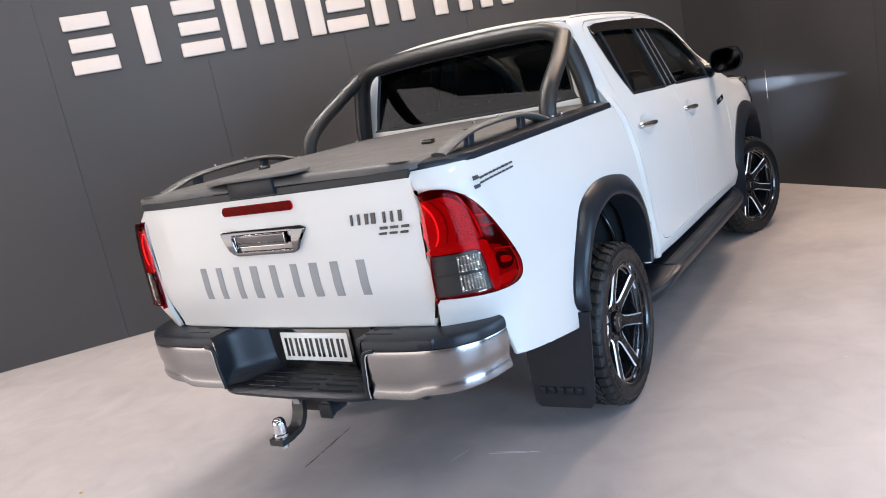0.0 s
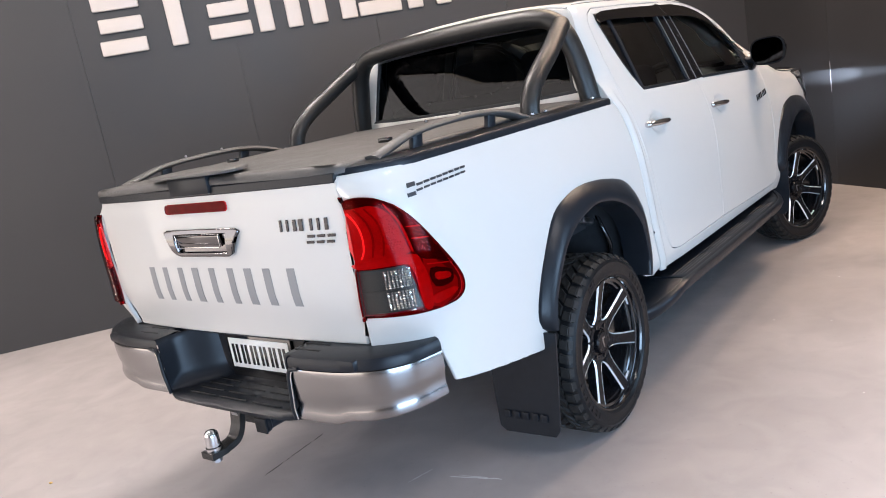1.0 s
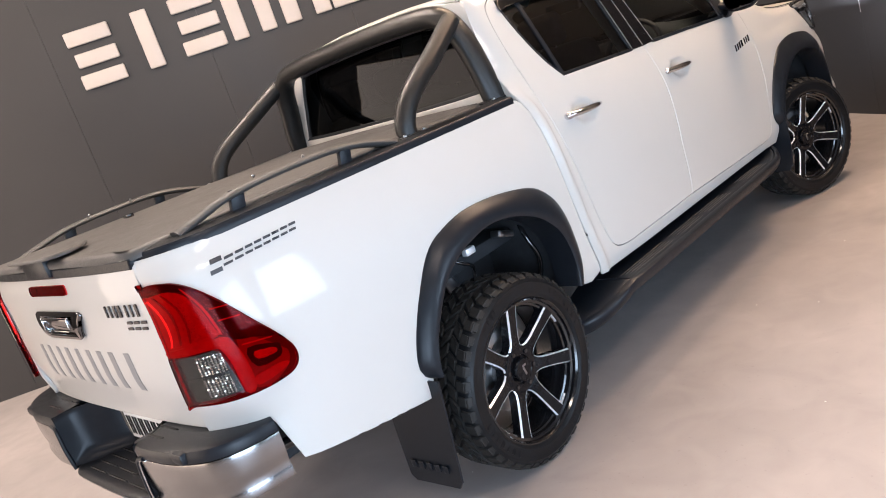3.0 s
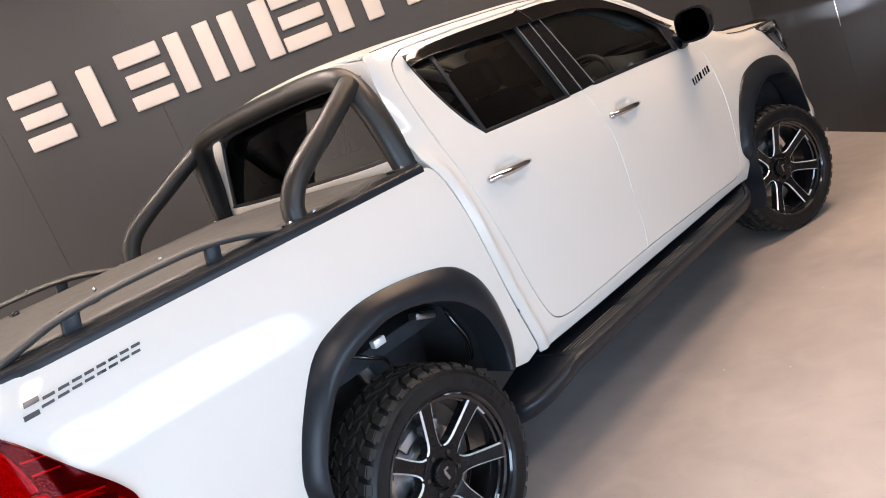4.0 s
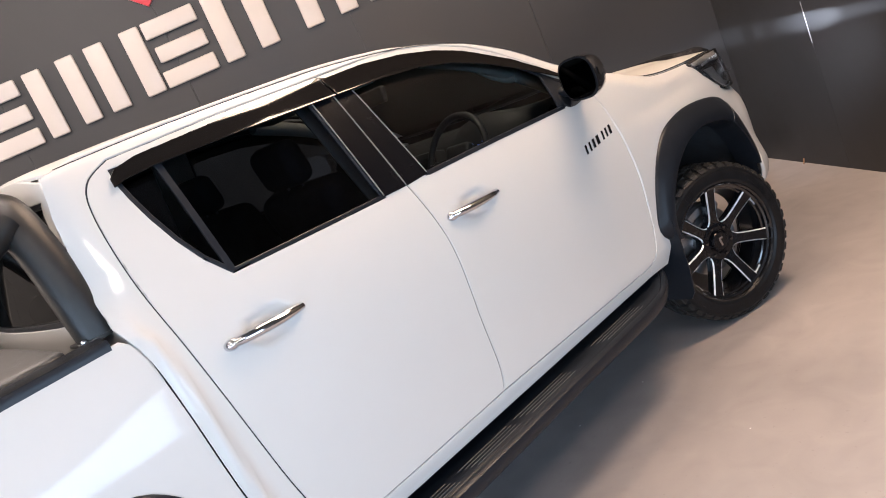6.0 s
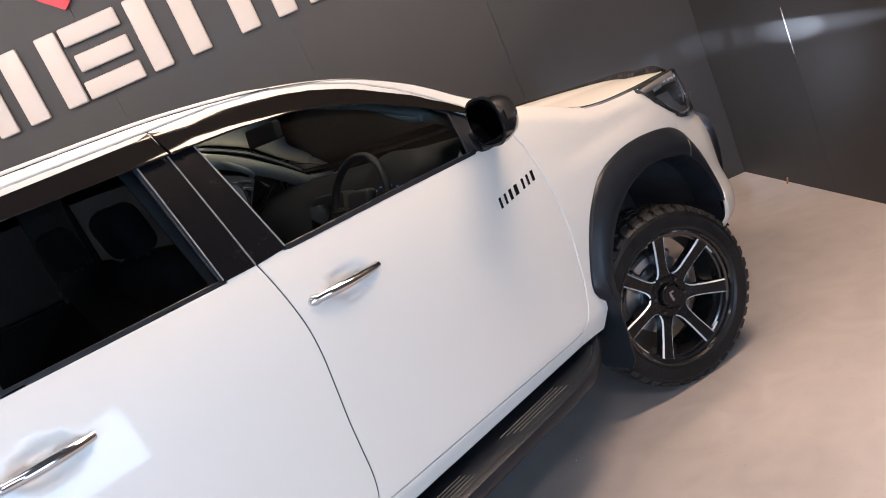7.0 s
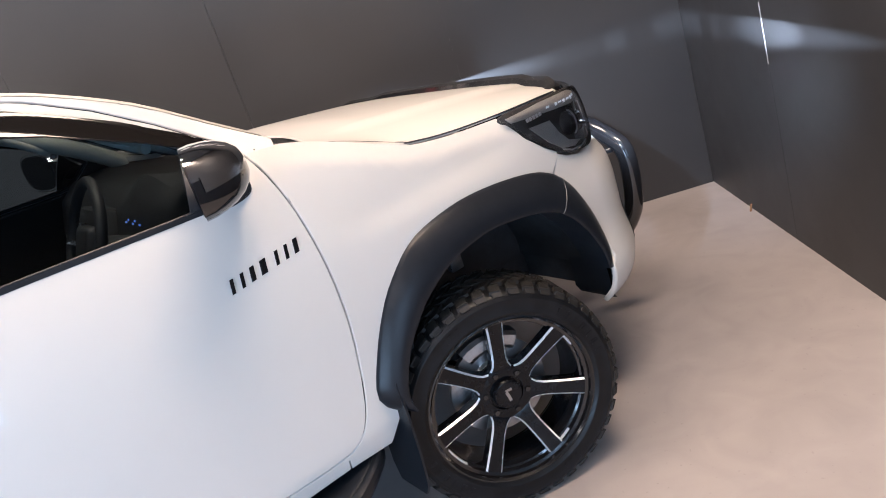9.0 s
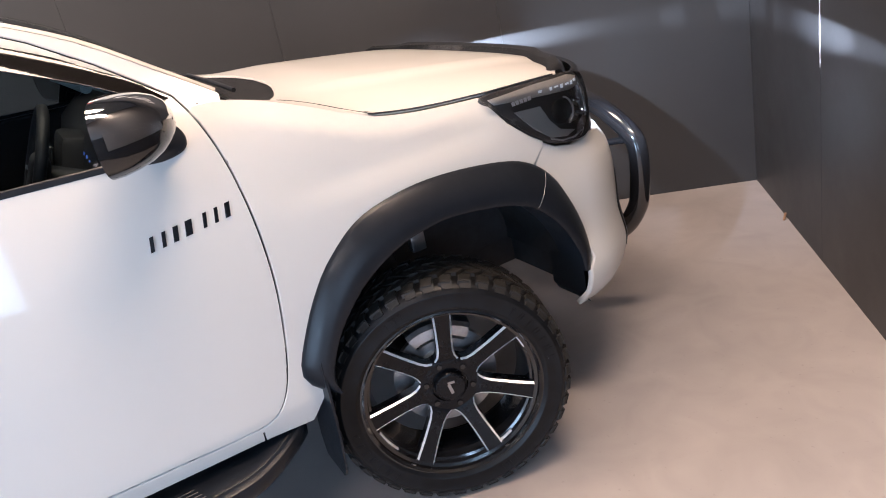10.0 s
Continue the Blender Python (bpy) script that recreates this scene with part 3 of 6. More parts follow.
def bed_outline():
    a = list(reversed(R_ARCH))
    return [(BEDGE(z), z) for z in np.linspace(0.52, 1.32, 24)] + [(0.50, 1.338), (-1.142, 1.338), (-1.142, 0.79), (-1.02, 0.77), (-0.985, 0.63), (-0.74, 0.58), (-0.46, 0.53)] + list(R_ARCH) + [(0.47, 0.52), (0.55, 0.50)]


def fender_outline():
    top = [(y, ZT(y) - 0.002 - 0.007 * smooth_step(3.0, 3.09, y)) for y in np.linspace(3.40, 2.62, 32)]
    low = [(a, b) for a, b in F_ARCH if a < 3.50]
    back = [(2.613, 1.374)] + [(a + 0.0045, b) for a, b in reversed(DOOR_EDGE) if 0.53 < b < 1.36 and a > 2.53] + [(2.52, 0.515), (2.52, 0.48), (2.66, 0.47), (2.72, 0.56)]
    return back + low + [(3.515, 0.948), (3.572, 1.0), (3.575, 1.012), (3.53, 1.04), (3.46, 1.10), (3.405, 1.18)] + top


CAB_SIDE = [(BEDGE(z) + 0.003, z) for z in np.linspace(0.50, 1.33, 24)] + [(0.508, 1.37), (0.515, 1.45), (0.525, 1.55), (0.545, 1.68), (0.575, RAIL(0.575))] + [(y, RAIL(y)) for y in np.linspace(0.62, 2.70, 80)] + [(2.69, 1.345), (2.655, 1.345), (2.655, 0.54), (2.515, 0.51), (2.515, 0.48), (0.68, 0.50)]

for s in (1, -1):
    panel("bed_side", bed_outline(), bed, WHITE, truck, side=s, sp=0.022, depth=0.02, holes=(LAMP_HOLE,))
    panel("cab_side", CAB_SIDE, cab, WHITE, truck, side=s, sp=0.02, holes=(shrink(REAR_DOOR, -0.004), shrink(FRONT_DOOR, -0.004)), depth=0.012, roll=0.0018)
    # dark sheet close under the skin, darkens the door gaps in place of shade
    panel("door_gap_shade", shrink(CAB_SIDE, 0.012), cab, CAVITY, truck, "dark sheet behind the doors that stands in for shade in their gaps", side=s, sp=0.03, holes=(shrink(REAR_WIN, 0.004), shrink(FRONT_WIN, 0.004)), lift=-0.0068, depth=0.004)
    rd = panel("rear_door", shrink(REAR_DOOR, 0.001), cab, WHITE, truck, side=s, sp=0.02, holes=(shrink(REAR_WIN, -0.008),), depth=0.012, roll=0.0018)
    fd = panel("front_door", shrink(FRONT_DOOR, 0.001), cab, WHITE, truck, side=s, sp=0.02, holes=(shrink(FRONT_WIN, -0.008),), depth=0.012, roll=0.0018)
    panel("window_seal", shrink(REAR_WIN, -0.007), cab, BLACK_TRIM, rd, side=s, sp=0.04, holes=(shrink(REAR_WIN, 0.007),), lift=0.001, depth=0.012)
    panel("window_seal", shrink(FRONT_WIN, -0.007), cab, BLACK_TRIM, fd, side=s, sp=0.04, holes=(shrink(FRONT_WIN, 0.007),), lift=0.001, depth=0.012)
    panel("window_pane", shrink(REAR_WIN, 0.003), cab, PRIVACY, rd, "dark privacy glass", side=s, sp=0.06, lift=-0.008, depth=0.003, roll=0.0005)
    panel("window_pane", shrink(FRONT_WIN, 0.003), cab, SIDE_GLASS, fd, "lightly tinted glass", side=s, sp=0.06, lift=-0.008, depth=0.003, roll=0.0005)
    panel("fender", fender_outline(), fender, WHITE, truck, side=s, sp=0.028, depth=0.02, roll=0.0015)
    for nm, fo, fi, fn in (("rear_flare", R_OUT, R_IN, bed), ("front_flare", F_OUT, F_IN, fender)):
        rows = []
        for f, dx in ((0.0, -0.004), (0.0, 0.005), (0.07, 0.012), (0.3, 0.030), (0.6, 0.044), (0.9, 0.048), (1.0, 0.043), (1.03, 0.025), (1.03, -0.08)):
            rows.append([Vector((max(fn(q[0], q[1])[0], 0.86) + dx, q[0], q[1])) for q in between(fo, fi, f, 48)])
        bm = bmesh.new()
        vs = [[bm.verts.new((v.x * s, v.y, v.z)) for v in r] for r in rows]
        for a, b in zip(vs, vs[1:]):
            for i in range(47):
                bm.faces.new((a[i], a[i + 1], b[i + 1], b[i]))
        fl = part(nm, bm, BLACK_TRIM, truck, "satin black wheel arch flare", smooth=True, angle=50)
        if nm == "front_flare":
            k = min(range(48), key=lambda i: abs(rows[2][i].y - 3.56) + (1 if rows[2][i].z < 0.8 else 0))
            tube("flare_joint", [Vector((r[k].x * s, r[k].y, r[k].z)) + Vector((0.0005 * s, 0, 0)) for r in rows[1:7]], 0.0010, SEAM_GREY, fl, "thin pale joint across the flare", sides=6)

roof_out = [(-cab(y, RAIL(y))[0] + 0.001, y) for y in np.linspace(0.60, 1.90, 50)] + [(-0.45, 1.945), (-0.25, 1.985), (0.0, 2.0), (0.25, 1.985), (0.45, 1.945)] + [(cab(y, RAIL(y))[0] - 0.001, y) for y in np.linspace(1.90, 0.60, 50)] + [(0.4, 0.565), (0.0, 0.56), (-0.4, 0.565)]
panel("roof", roof_out, roof, WHITE, truck, sp=0.05, out=(0, 0, 1), roll=0.001)
hood_half = [(0.20, 2.994), (0.30, 2.977), (0.40, 2.951), (0.47, 2.930), (0.53, 2.909), (0.58, 2.886), (0.605, 2.874), (0.625, 2.870), (0.65, 2.884), (0.69, 2.921), (0.745, 2.967), (0.79, 3.006)] + [(fender(y, ZT(y))[0] - 0.004, y) for y in np.linspace(3.08, 3.72, 22)] + [(0.70, 3.80), (0.4, 3.90), (0.0, 3.94)]
hood_out = hood_half + [(-a, b) for a, b in reversed(hood_half[:-1])] + [(0.0, 3.005)]
panel("hood", hood_out, hood, WHITE, truck, sp=0.035, out=(0, 0, 1), depth=0.009, roll=0.003)
# thin dark tube laid in the bonnet gap to imitate its shade
for s in (1, -1):
    seam = [(fender(y, ZT(y))[0] - 0.002, y) for y in np.linspace(3.70, 3.06, 26)] + [(0.792, 3.003), (0.745, 2.963), (0.69, 2.917), (0.65, 2.880)]
    tube("bonnet_gap_shade", spline([(x * s, y, hood(x * s, y)[2] - 0.0015) for x, y in seam], 2), 0.0028, CAVITY, truck, "dark line that stands in for shade in the bonnet gap", sides=6)
for s in (1, -1):
    corner = [(fender(y, ZT(y))[0] + 0.0005, y) for y in np.linspace(2.66, 3.075, 18)] + [(0.795, 2.999), (0.745, 2.958), (0.69, 2.912), (0.650, 2.875), (0.634, 2.855), (0.620, 2.836), (0.598, 2.818), (0.585, 2.800), (0.592, 2.765), (0.63, 2.70), (0.68, 2.655)]
    tube("pillar_joint", [Vector((x * s, y, hood(x, y)[2] + 0.0008)) for x, y in ((0.588, 2.785), (0.61, 2.757), (0.65, 2.722), (0.70, 2.692), (0.76, 2.660), (0.81, 2.637))], 0.0016, CAVITY, truck, "dark joint at the foot of the pillar", sides=6)
    panel("cowl_corner", corner, hood, WHITE, truck, side=s, sp=0.03, out=(0, 0, 1), depth=0.02, roll=0.001)
panel("windscreen", [(-0.97, 0.0), (0.97, 0.0), (0.97, 1.0), (-0.97, 1.0)], screen, WINDSCREEN, truck, "raked clear windscreen", sp=0.08, out=(0, 1, 1), depth=0.004)

TG = [(-0.70, 1.33), (-0.715, 1.20), (-0.705, 0.90), (-0.665, 0.79), (0.665, 0.79), (0.705, 0.90), (0.715, 1.20), (0.70, 1.33)]
tailgate = panel("tailgate", TG, tail, WHITE, truck, sp=0.04, out=(0, -1, 0), depth=0.03, roll=0.008)



def strip(name, polys, surf, mat, parent, label="", side=1, out=(1, 0, 0), lift=0.002, depth=0.002, sp=0.03):
    """Several small plates on one surface, each a part."""
    return [panel(name, p, surf, mat, parent, label, sp=sp, lift=lift, depth=depth, side=side, out=out, roll=0.0006) for p in polys]


def rect(a0, a1, b0, b1, slant=0.0, rise=0.0):
    return [(a0, b0), (a1, b0 + rise), (a1 + slant, b1 + rise), (a0 + slant, b1)]


def cells(a0, a1, b0, b1, bars, slant=0.0, rise=0.0):
    """Plain bars inside one character's box."""
    return [rect(a0 + (a1 - a0) * f0 + slant * g0, a0 + (a1 - a0) * f1 + slant * g0, b0 + (b1 - b0) * g0 + rise * f0, b0 + (b1 - b0) * g1 + rise * f0, slant * (g1 - g0), rise * (f1 - f0)) for f0, f1, g0, g1 in bars]


def loft(name, rows, mat, parent, label="", closed=False, caps=False, angle=40):
    bm = bmesh.new()
    vs = [[bm.verts.new(p) for p in r] for r in rows]
    for a, b in zip(vs, vs[1:]):
        k = len(a)
        for i in range(k if closed else k - 1):
            bm.faces.new((a[i], a[(i + 1) % k], b[(i + 1) % k], b[i]))
    if caps:
        bm.faces.new(vs[0][::-1])
        bm.faces.new(vs[-1])
    return part(name, bm, mat, parent, label, smooth=True, angle=angle)


for s in (1, -1):
    rows = []
    for y in np.linspace(0.585, 2.02, 60):
        e = Vector(cab(y, RAIL(y)))
        k = smooth_step(0.585, 0.70, y) * smooth_step(2.02, 1.80, y)
        rows.append([Vector(((e.x + a) * s, y, e.z + b + 0.014 * k * c)) for a, b, c in ((-0.003, -0.004, 0.0), (-0.006, 0.0, 0.6), (-0.013, 0.0, 0.95), (-0.024, 0.0, 1.0), (-0.045, -0.001, 0.8), (-0.060, -0.006, 0.0))])
    loft("roof_rail", rows, WHITE, truck, "white roof edge moulding", caps=True)
    tube("roof_joint", [Vector(((cab(y, RAIL(y))[0] - 0.0035) * s, y, RAIL(y) + 0.0015)) for y in np.linspace(0.62, 1.92, 50)], 0.0018, CAVITY, truck, "dark joint along the roof edge", sides=6)

# ---- wheels ----
TYRE_R = 0.379
HUB_R, HUB_F, STEER = 0.808, 0.852, -20.0
RS = 1.04
RIM_BLACK = material("gloss_black_alloy", (0.006, 0.006, 0.007), 0.16, coat=0.5, rough_vary=0.04, scale=30)
SPOKE_BLACK = material("satin_black_alloy", (0.005, 0.0052, 0.0065), 0.26, spec=0.22, rough_vary=0.04, scale=30)


def build_wheel(m):
    w = new("wheel")
    w.parent = truck
    w.matrix_basis = m
    tagged(w, "black seven-spoke alloy wheel with an all-terrain tyre")
    bm = bmesh.new()
    prof = [(0.270, -0.095), (0.280, -0.115), (0.300, -0.124), (0.322, -0.127), (0.345, -0.122), (0.360, -0.112), (0.367, -0.095), (0.369, -0.05), (0.369, 0.05), (0.367, 0.095), (0.360, 0.111), (0.350, 0.120), (0.343, 0.1235), (0.341, 0.1255), (0.337, 0.126), (0.335, 0.125), (0.318, 0.1268), (0.302, 0.1250), (0.297, 0.1265), (0.292, 0.1255), (0.289, 0.1215), (0.283, 0.119), (0.277, 0.112), (0.270, 0.098)]
    lathe(bm, prof, 96, Matrix())
    part("tyre", bm, RUBBER, w, smooth=True, angle=60)
    # raised lettering of the sidewall, as plain bars
    bm = bmesh.new()
    for start, count, wide in ((100, 7, 6.2), (280, 7, 6.2), (20, 3, 4.6), (200, 3, 4.6)):
        for k in range(count):
            for d in ((-0.9, 0.9) if k % 2 else (0.0,)):
                a = radians(start + wide * k + d)
                add_box(bm, Vector(), (0.022, 0.006 if d else 0.009, 0.0022), Matrix.Rotation(a, 4, "Z") @ Matrix.Translation((0.318, 0, 0.1270)))
    tagged(part("raised_bar", bm, RUBBER, w), "raised black sidewall bars", kind="stuff")
    # tread blocks: two staggered rows on the crown, one on each shoulder
    verts, faces = [], []
    n = 42
    rnd = random.Random(5)

    def block(a, da, h0, h1, r0, r1, skew):
        k = len(verts)
        for r, f in ((r0, 1.0), (r1, 0.86)):
            for sa, h in ((-1, h0), (1, h0), (1, h1), (-1, h1)):
                hm = (h0 + h1) / 2
                hh = hm + (h - hm) * f
                ang = a + sa * da / 2 * f + skew * (h - hm)
                rr = r - 0.010 * max(0, (abs(hh) - 0.075) / 0.04) ** 2
                verts.append(Vector((rr * math.cos(ang), rr * math.sin(ang), hh)))
        for f in ((0, 3, 2, 1), (4, 5, 6, 7), (0, 1, 5, 4), (1, 2, 6, 5), (2, 3, 7, 6), (3, 0, 4, 7)):
            faces.append(tuple(k + i for i in f))

    for i in range(n):
        a = 2 * math.pi * i / n
        st = 2 * math.pi / n
        for row, (h0, h1, off, skew, wide) in enumerate(((-0.113, -0.072, 0.0, 0.6, 0.74), (-0.067, -0.026, 0.5, 2.2, 0.76), (-0.020, 0.020, 0.1, -2.4, 0.74), (0.026, 0.067, 0.6, 2.2, 0.76), (0.072, 0.113, 0.25, 0.6, 0.74))):
            block(a + off * st, st * wide * rnd.uniform(0.94, 1.04), h0, h1, 0.362, 0.3795 - 0.0015 * rnd.random(), skew)
        for sgn in (-1, 1):
            k = len(verts)
            b = a + (0.25 if sgn > 0 else 0.0) * st
            for r, h, f in ((0.360, 0.096, 1), (0.360, 0.096, -1), (0.346, 0.114, -1), (0.346, 0.114, 1), (0.3735, 0.104, 0.92), (0.3735, 0.104, -0.92), (0.3545, 0.1215, -0.85), (0.3545, 0.1215, 0.85)):
                ang = b + f * st * (0.36 if i % 2 else 0.33)
                verts.append(Vector((r * math.cos(ang), r * math.sin(ang), h * sgn)))
            for f in ((0, 3, 2, 1), (4, 5, 6, 7), (0, 1, 5, 4), (1, 2, 6, 5), (2, 3, 7, 6), (3, 0, 4, 7)):
                faces.append(tuple(k + j for j in f))
    bm = bmesh.new()
    bv = [bm.verts.new(v) for v in verts]
    for f in faces:
        bm.faces.new([bv[i] for i in f])
    part("tread", bm, TREAD, w, "blocky all-terrain tread")
    # rim barrel and lip
    wide = Matrix.Diagonal((RS, RS, 1, 1))
    bm = bmesh.new()
    lathe(bm, [(0.262, -0.11), (0.275, -0.118), (0.262, -0.10), (0.235, -0.06), (0.232, 0.0), (0.234, 0.05), (0.240, 0.075), (0.247, 0.079), (0.249, 0.095), (0.2585, 0.099), (0.260, 0.112), (0.266, 0.1195), (0.2725, 0.118), (0.2745, 0.110), (0.268, 0.10)], 96, wide)
    part("rim", bm, RIM_BLACK, w, smooth=True, angle=30)
    for k in range(4):
        bm = bmesh.new()
        rows = []
        for j in range(9):
            t = math.radians(90 * k + 20 + j * 2.4)
            rows.append([bm.verts.new((RS * r * math.cos(t), RS * r * math.sin(t), h)) for r, h in ((0.2485, 0.088), (0.2462, 0.0805), (0.2435, 0.0805), (0.2455, 0.088))])
        for p, q in zip(rows, rows[1:]):
            for i in range(4):
                bm.faces.new((p[i], p[(i + 1) % 4], q[(i + 1) % 4], q[i]))
        bm.faces.new(rows[0][::-1])
        bm.faces.new(rows[-1])
        part("rim_inset", bm, MILLED, w, "milled silver rim inset", smooth=True)
    # hub
    bm = bmesh.new()
    rg = lathe(bm, [(0.092, -0.01), (0.092, 0.045), (0.088, 0.053), (0.080, 0.056), (0.056, 0.054), (0.054, 0.046), (0.02, 0.046)], 56, wide)
    bm.faces.new(rg[-1])
    part("hub", bm, SPOKE_BLACK, w, smooth=True, angle=30)
    bm = bmesh.new()
    rg = lathe(bm, [(0.047, 0.035), (0.047, 0.066), (0.044, 0.0705), (0.041, 0.0715), (0.040, 0.0705), (0.012, 0.0705)], 40, wide)
    bm.faces.new(rg[-1])
    part("centre_cap", bm, SPOKE_BLACK, w, smooth=True, angle=30)
    bm = bmesh.new()
    add_box(bm, Vector((0.006, 0.0, 0.0712)), (0.034, 0.010, 0.0012), Matrix.Rotation(0.25, 4, "Z"))
    add_box(bm, Vector((-0.016, 0.004, 0.0712)), (0.008, 0.022, 0.0012), Matrix.Rotation(0.1, 4, "Z"))
    part("cap_emblem", bm, STEEL, w, "plain silver emblem bars")
    for k in range(6):
        a = 2 * math.pi * k / 6 + 0.3
        bm = bmesh.new()
        rg = lathe(bm, [(0.0105, 0.035), (0.0105, 0.056), (0.009, 0.060), (0.003, 0.061)], 6, Matrix.Translation((0.073 * math.cos(a), 0.073 * math.sin(a), 0)))
        bm.faces.new(rg[-1])
        part("wheel_nut", bm, RIM_BLACK, w)
    # spokes, with milled edges
    st = [(0.070, 0.047, 0.050), (0.082, 0.036, 0.055), (0.098, 0.0275, 0.060), (0.12, 0.0240, 0.065), (0.15, 0.0235, 0.071), (0.18, 0.0240, 0.078), (0.21, 0.0252, 0.085), (0.235, 0.0265, 0.091), (0.2545, 0.0280, 0.0965)]
    bm = bmesh.new()
    rows = []
    for r, wd, h in st:
        rows.append([bm.verts.new((r * RS, y * RS, z)) for y, z in ((-wd * 1.0, h - 0.045), (-wd, h - 0.006), (-wd + 0.0055, h), (wd - 0.0055, h), (wd, h - 0.006), (wd * 1.0, h - 0.045))])
    for a, b in zip(rows, rows[1:]):
        for i in range(6):
            bm.faces.new((a[i], a[(i + 1) % 6], b[(i + 1) % 6], b[i]))
    bm.faces.new(rows[0][::-1])
    bm.faces.new(rows[-1])
    spoke = part("spoke", bm, SPOKE_BLACK, w, smooth=True, angle=25)
    bm = bmesh.new()
    for sg in (-1, 1):
        line = [(r, sg * wd, h) for r, wd, h in st[1:]]
        rows = []
        for r, y, h in line:
            rows.append([bm.verts.new((r * RS, y * RS + sg * 0.0008, h - 0.0058)), bm.verts.new((r * RS, y * RS - sg * 0.0044, h + 0.0008)), bm.verts.new((r * RS, y * RS - sg * 0.0056, h - 0.002)), bm.verts.new((r * RS, y * RS - sg * 0.001, h - 0.009))])
        for a, b in zip(rows, rows[1:]):
            for i in range(4):
                bm.faces.new((a[i], a[(i + 1) % 4], b[(i + 1) % 4], b[i]))
    edge = part("spoke_edge", bm, MILLED, w, "bright milled spoke edge", smooth=True, angle=25)
    for k in range(7):
        mm = Matrix.Rotation(2 * math.pi * k / 7 + 0.401, 4, "Z")
        for src in (spoke, edge):
            if k == 0:
                src.matrix_basis = mm
            else:
                o = src.copy()
                scene.collection.objects.link(o)
                o.matrix_basis = mm
    # brake
    bm = bmesh.new()
    rg = lathe(bm, [(0.165, -0.035), (0.165, -0.012), (0.10, -0.010), (0.095, 0.01), (0.02, 0.01)], 48, Matrix())
    bm.faces.new(rg[0][::-1])
    bm.faces.new(rg[-1])
    part("brake_disc", bm, STEEL, w, "bare steel brake disc", smooth=True, angle=30)
    bm = bmesh.new()
    rings = []
    for j in range(9):
        a = math.radians(148 + j * 8)
        rings.append([bm.verts.new((r * math.cos(a), r * math.sin(a), z)) for r, z in ((0.137, -0.05), (0.137, 0.008), (0.150, 0.014), (0.182, 0.012), (0.194, 0.0), (0.194, -0.05))])
    for a, b in zip(rings, rings[1:]):
        for j in range(6):
            bm.faces.new((a[j], a[(j + 1) % 6], b[(j + 1) % 6], b[j]))
    bm.faces.new(rings[0][::-1])
    bm.faces.new(rings[-1])
    part("brake_caliper", bm, STEEL, w, "grey cast brake caliper")
    return w


def wheel_pose(s, y, steer):
    return Matrix.Translation(((HUB_R if y < 1 else HUB_F) * s, y, TYRE_R - 0.003)) @ Matrix.Rotation(radians(steer), 4, "Z") @ Matrix.Rotation(radians(90 * s), 4, "Y")


first = build_wheel(wheel_pose(1, 0.006, 0.0))
for s, y, steer, spin in ((1, AXLE_F + 0.022, STEER, -1.5), (-1, 0.0, 0.0, 40), (-1, AXLE_F, STEER, 5)):
    copy_thing(first, wheel_pose(s, y, steer) @ Matrix.Rotation(radians(spin), 4, "Z"))

# ---- under the body ----
for s in (1, -1):
    for nm, fo, fi in (("arch_liner", R_OUT, R_IN), ("arch_liner", F_OUT, F_IN)):
        c = between(fo, fi, 0.62, 40)
        loft(nm, [[Vector((x * s, a, b)) for a, b in c] for x in (0.925, 0.90, 0.80, 0.62, 0.46)], CAVITY, truck, "dark inner arch liner")
        mid_y = sum(p[0] for p in c) / len(c)
        bm = bmesh.new()
        vs = [bm.verts.new((0.46 * s, a, b)) for a, b in c]
        bm.faces.new(vs)
        part("arch_back", bm, CAVITY, truck)
for s in (1, -1):
    box_part("arch_front_panel", (0.66 * s, 3.70, 0.63), (0.42, 0.05, 0.36), CAVITY, truck, bevel=0.005)
box_part("chassis", (0, 1.35, 0.52), (0.9, 4.7, 0.16), CAVITY, truck, bevel=0.02)
box_part("bed_floor", (0, -0.35, 0.80), (1.30, 1.55, 0.06), CAVITY, truck, bevel=0.01)
tube("rear_axle", [(-0.72, 0, 0.385), (-0.1, 0, 0.385), (0.1, 0, 0.385), (0.72, 0, 0.385)], 0.045, CAVITY, truck)
tube("front_axle", [(-0.72, AXLE_F, 0.39), (0.72, AXLE_F, 0.39)], 0.035, CAVITY, truck)
for s in (1, -1):
    tube("damper", [(0.58 * s, 0.16, 0.42), (0.52 * s, 0.05, 0.86)], 0.028, STEEL, truck, "grey rear damper")
    tube("coil_strut", [(0.60 * s, AXLE_F + 0.05, 0.42), (0.55 * s, AXLE_F, 0.88)], 0.04, CAVITY, truck)
tube("exhaust_pipe", [(0.42, -0.2, 0.50), (0.42, -0.70, 0.48), (0.42, -0.90, 0.46), (0.43, -0.97, 0.445)], 0.028, CAVITY, truck, "dull steel exhaust pipe")
tube("filler_pipe", [(0.66, -0.30, 0.74), (0.70, -0.20, 0.86), (0.74, -0.05, 0.93)], 0.022, STEEL, truck)

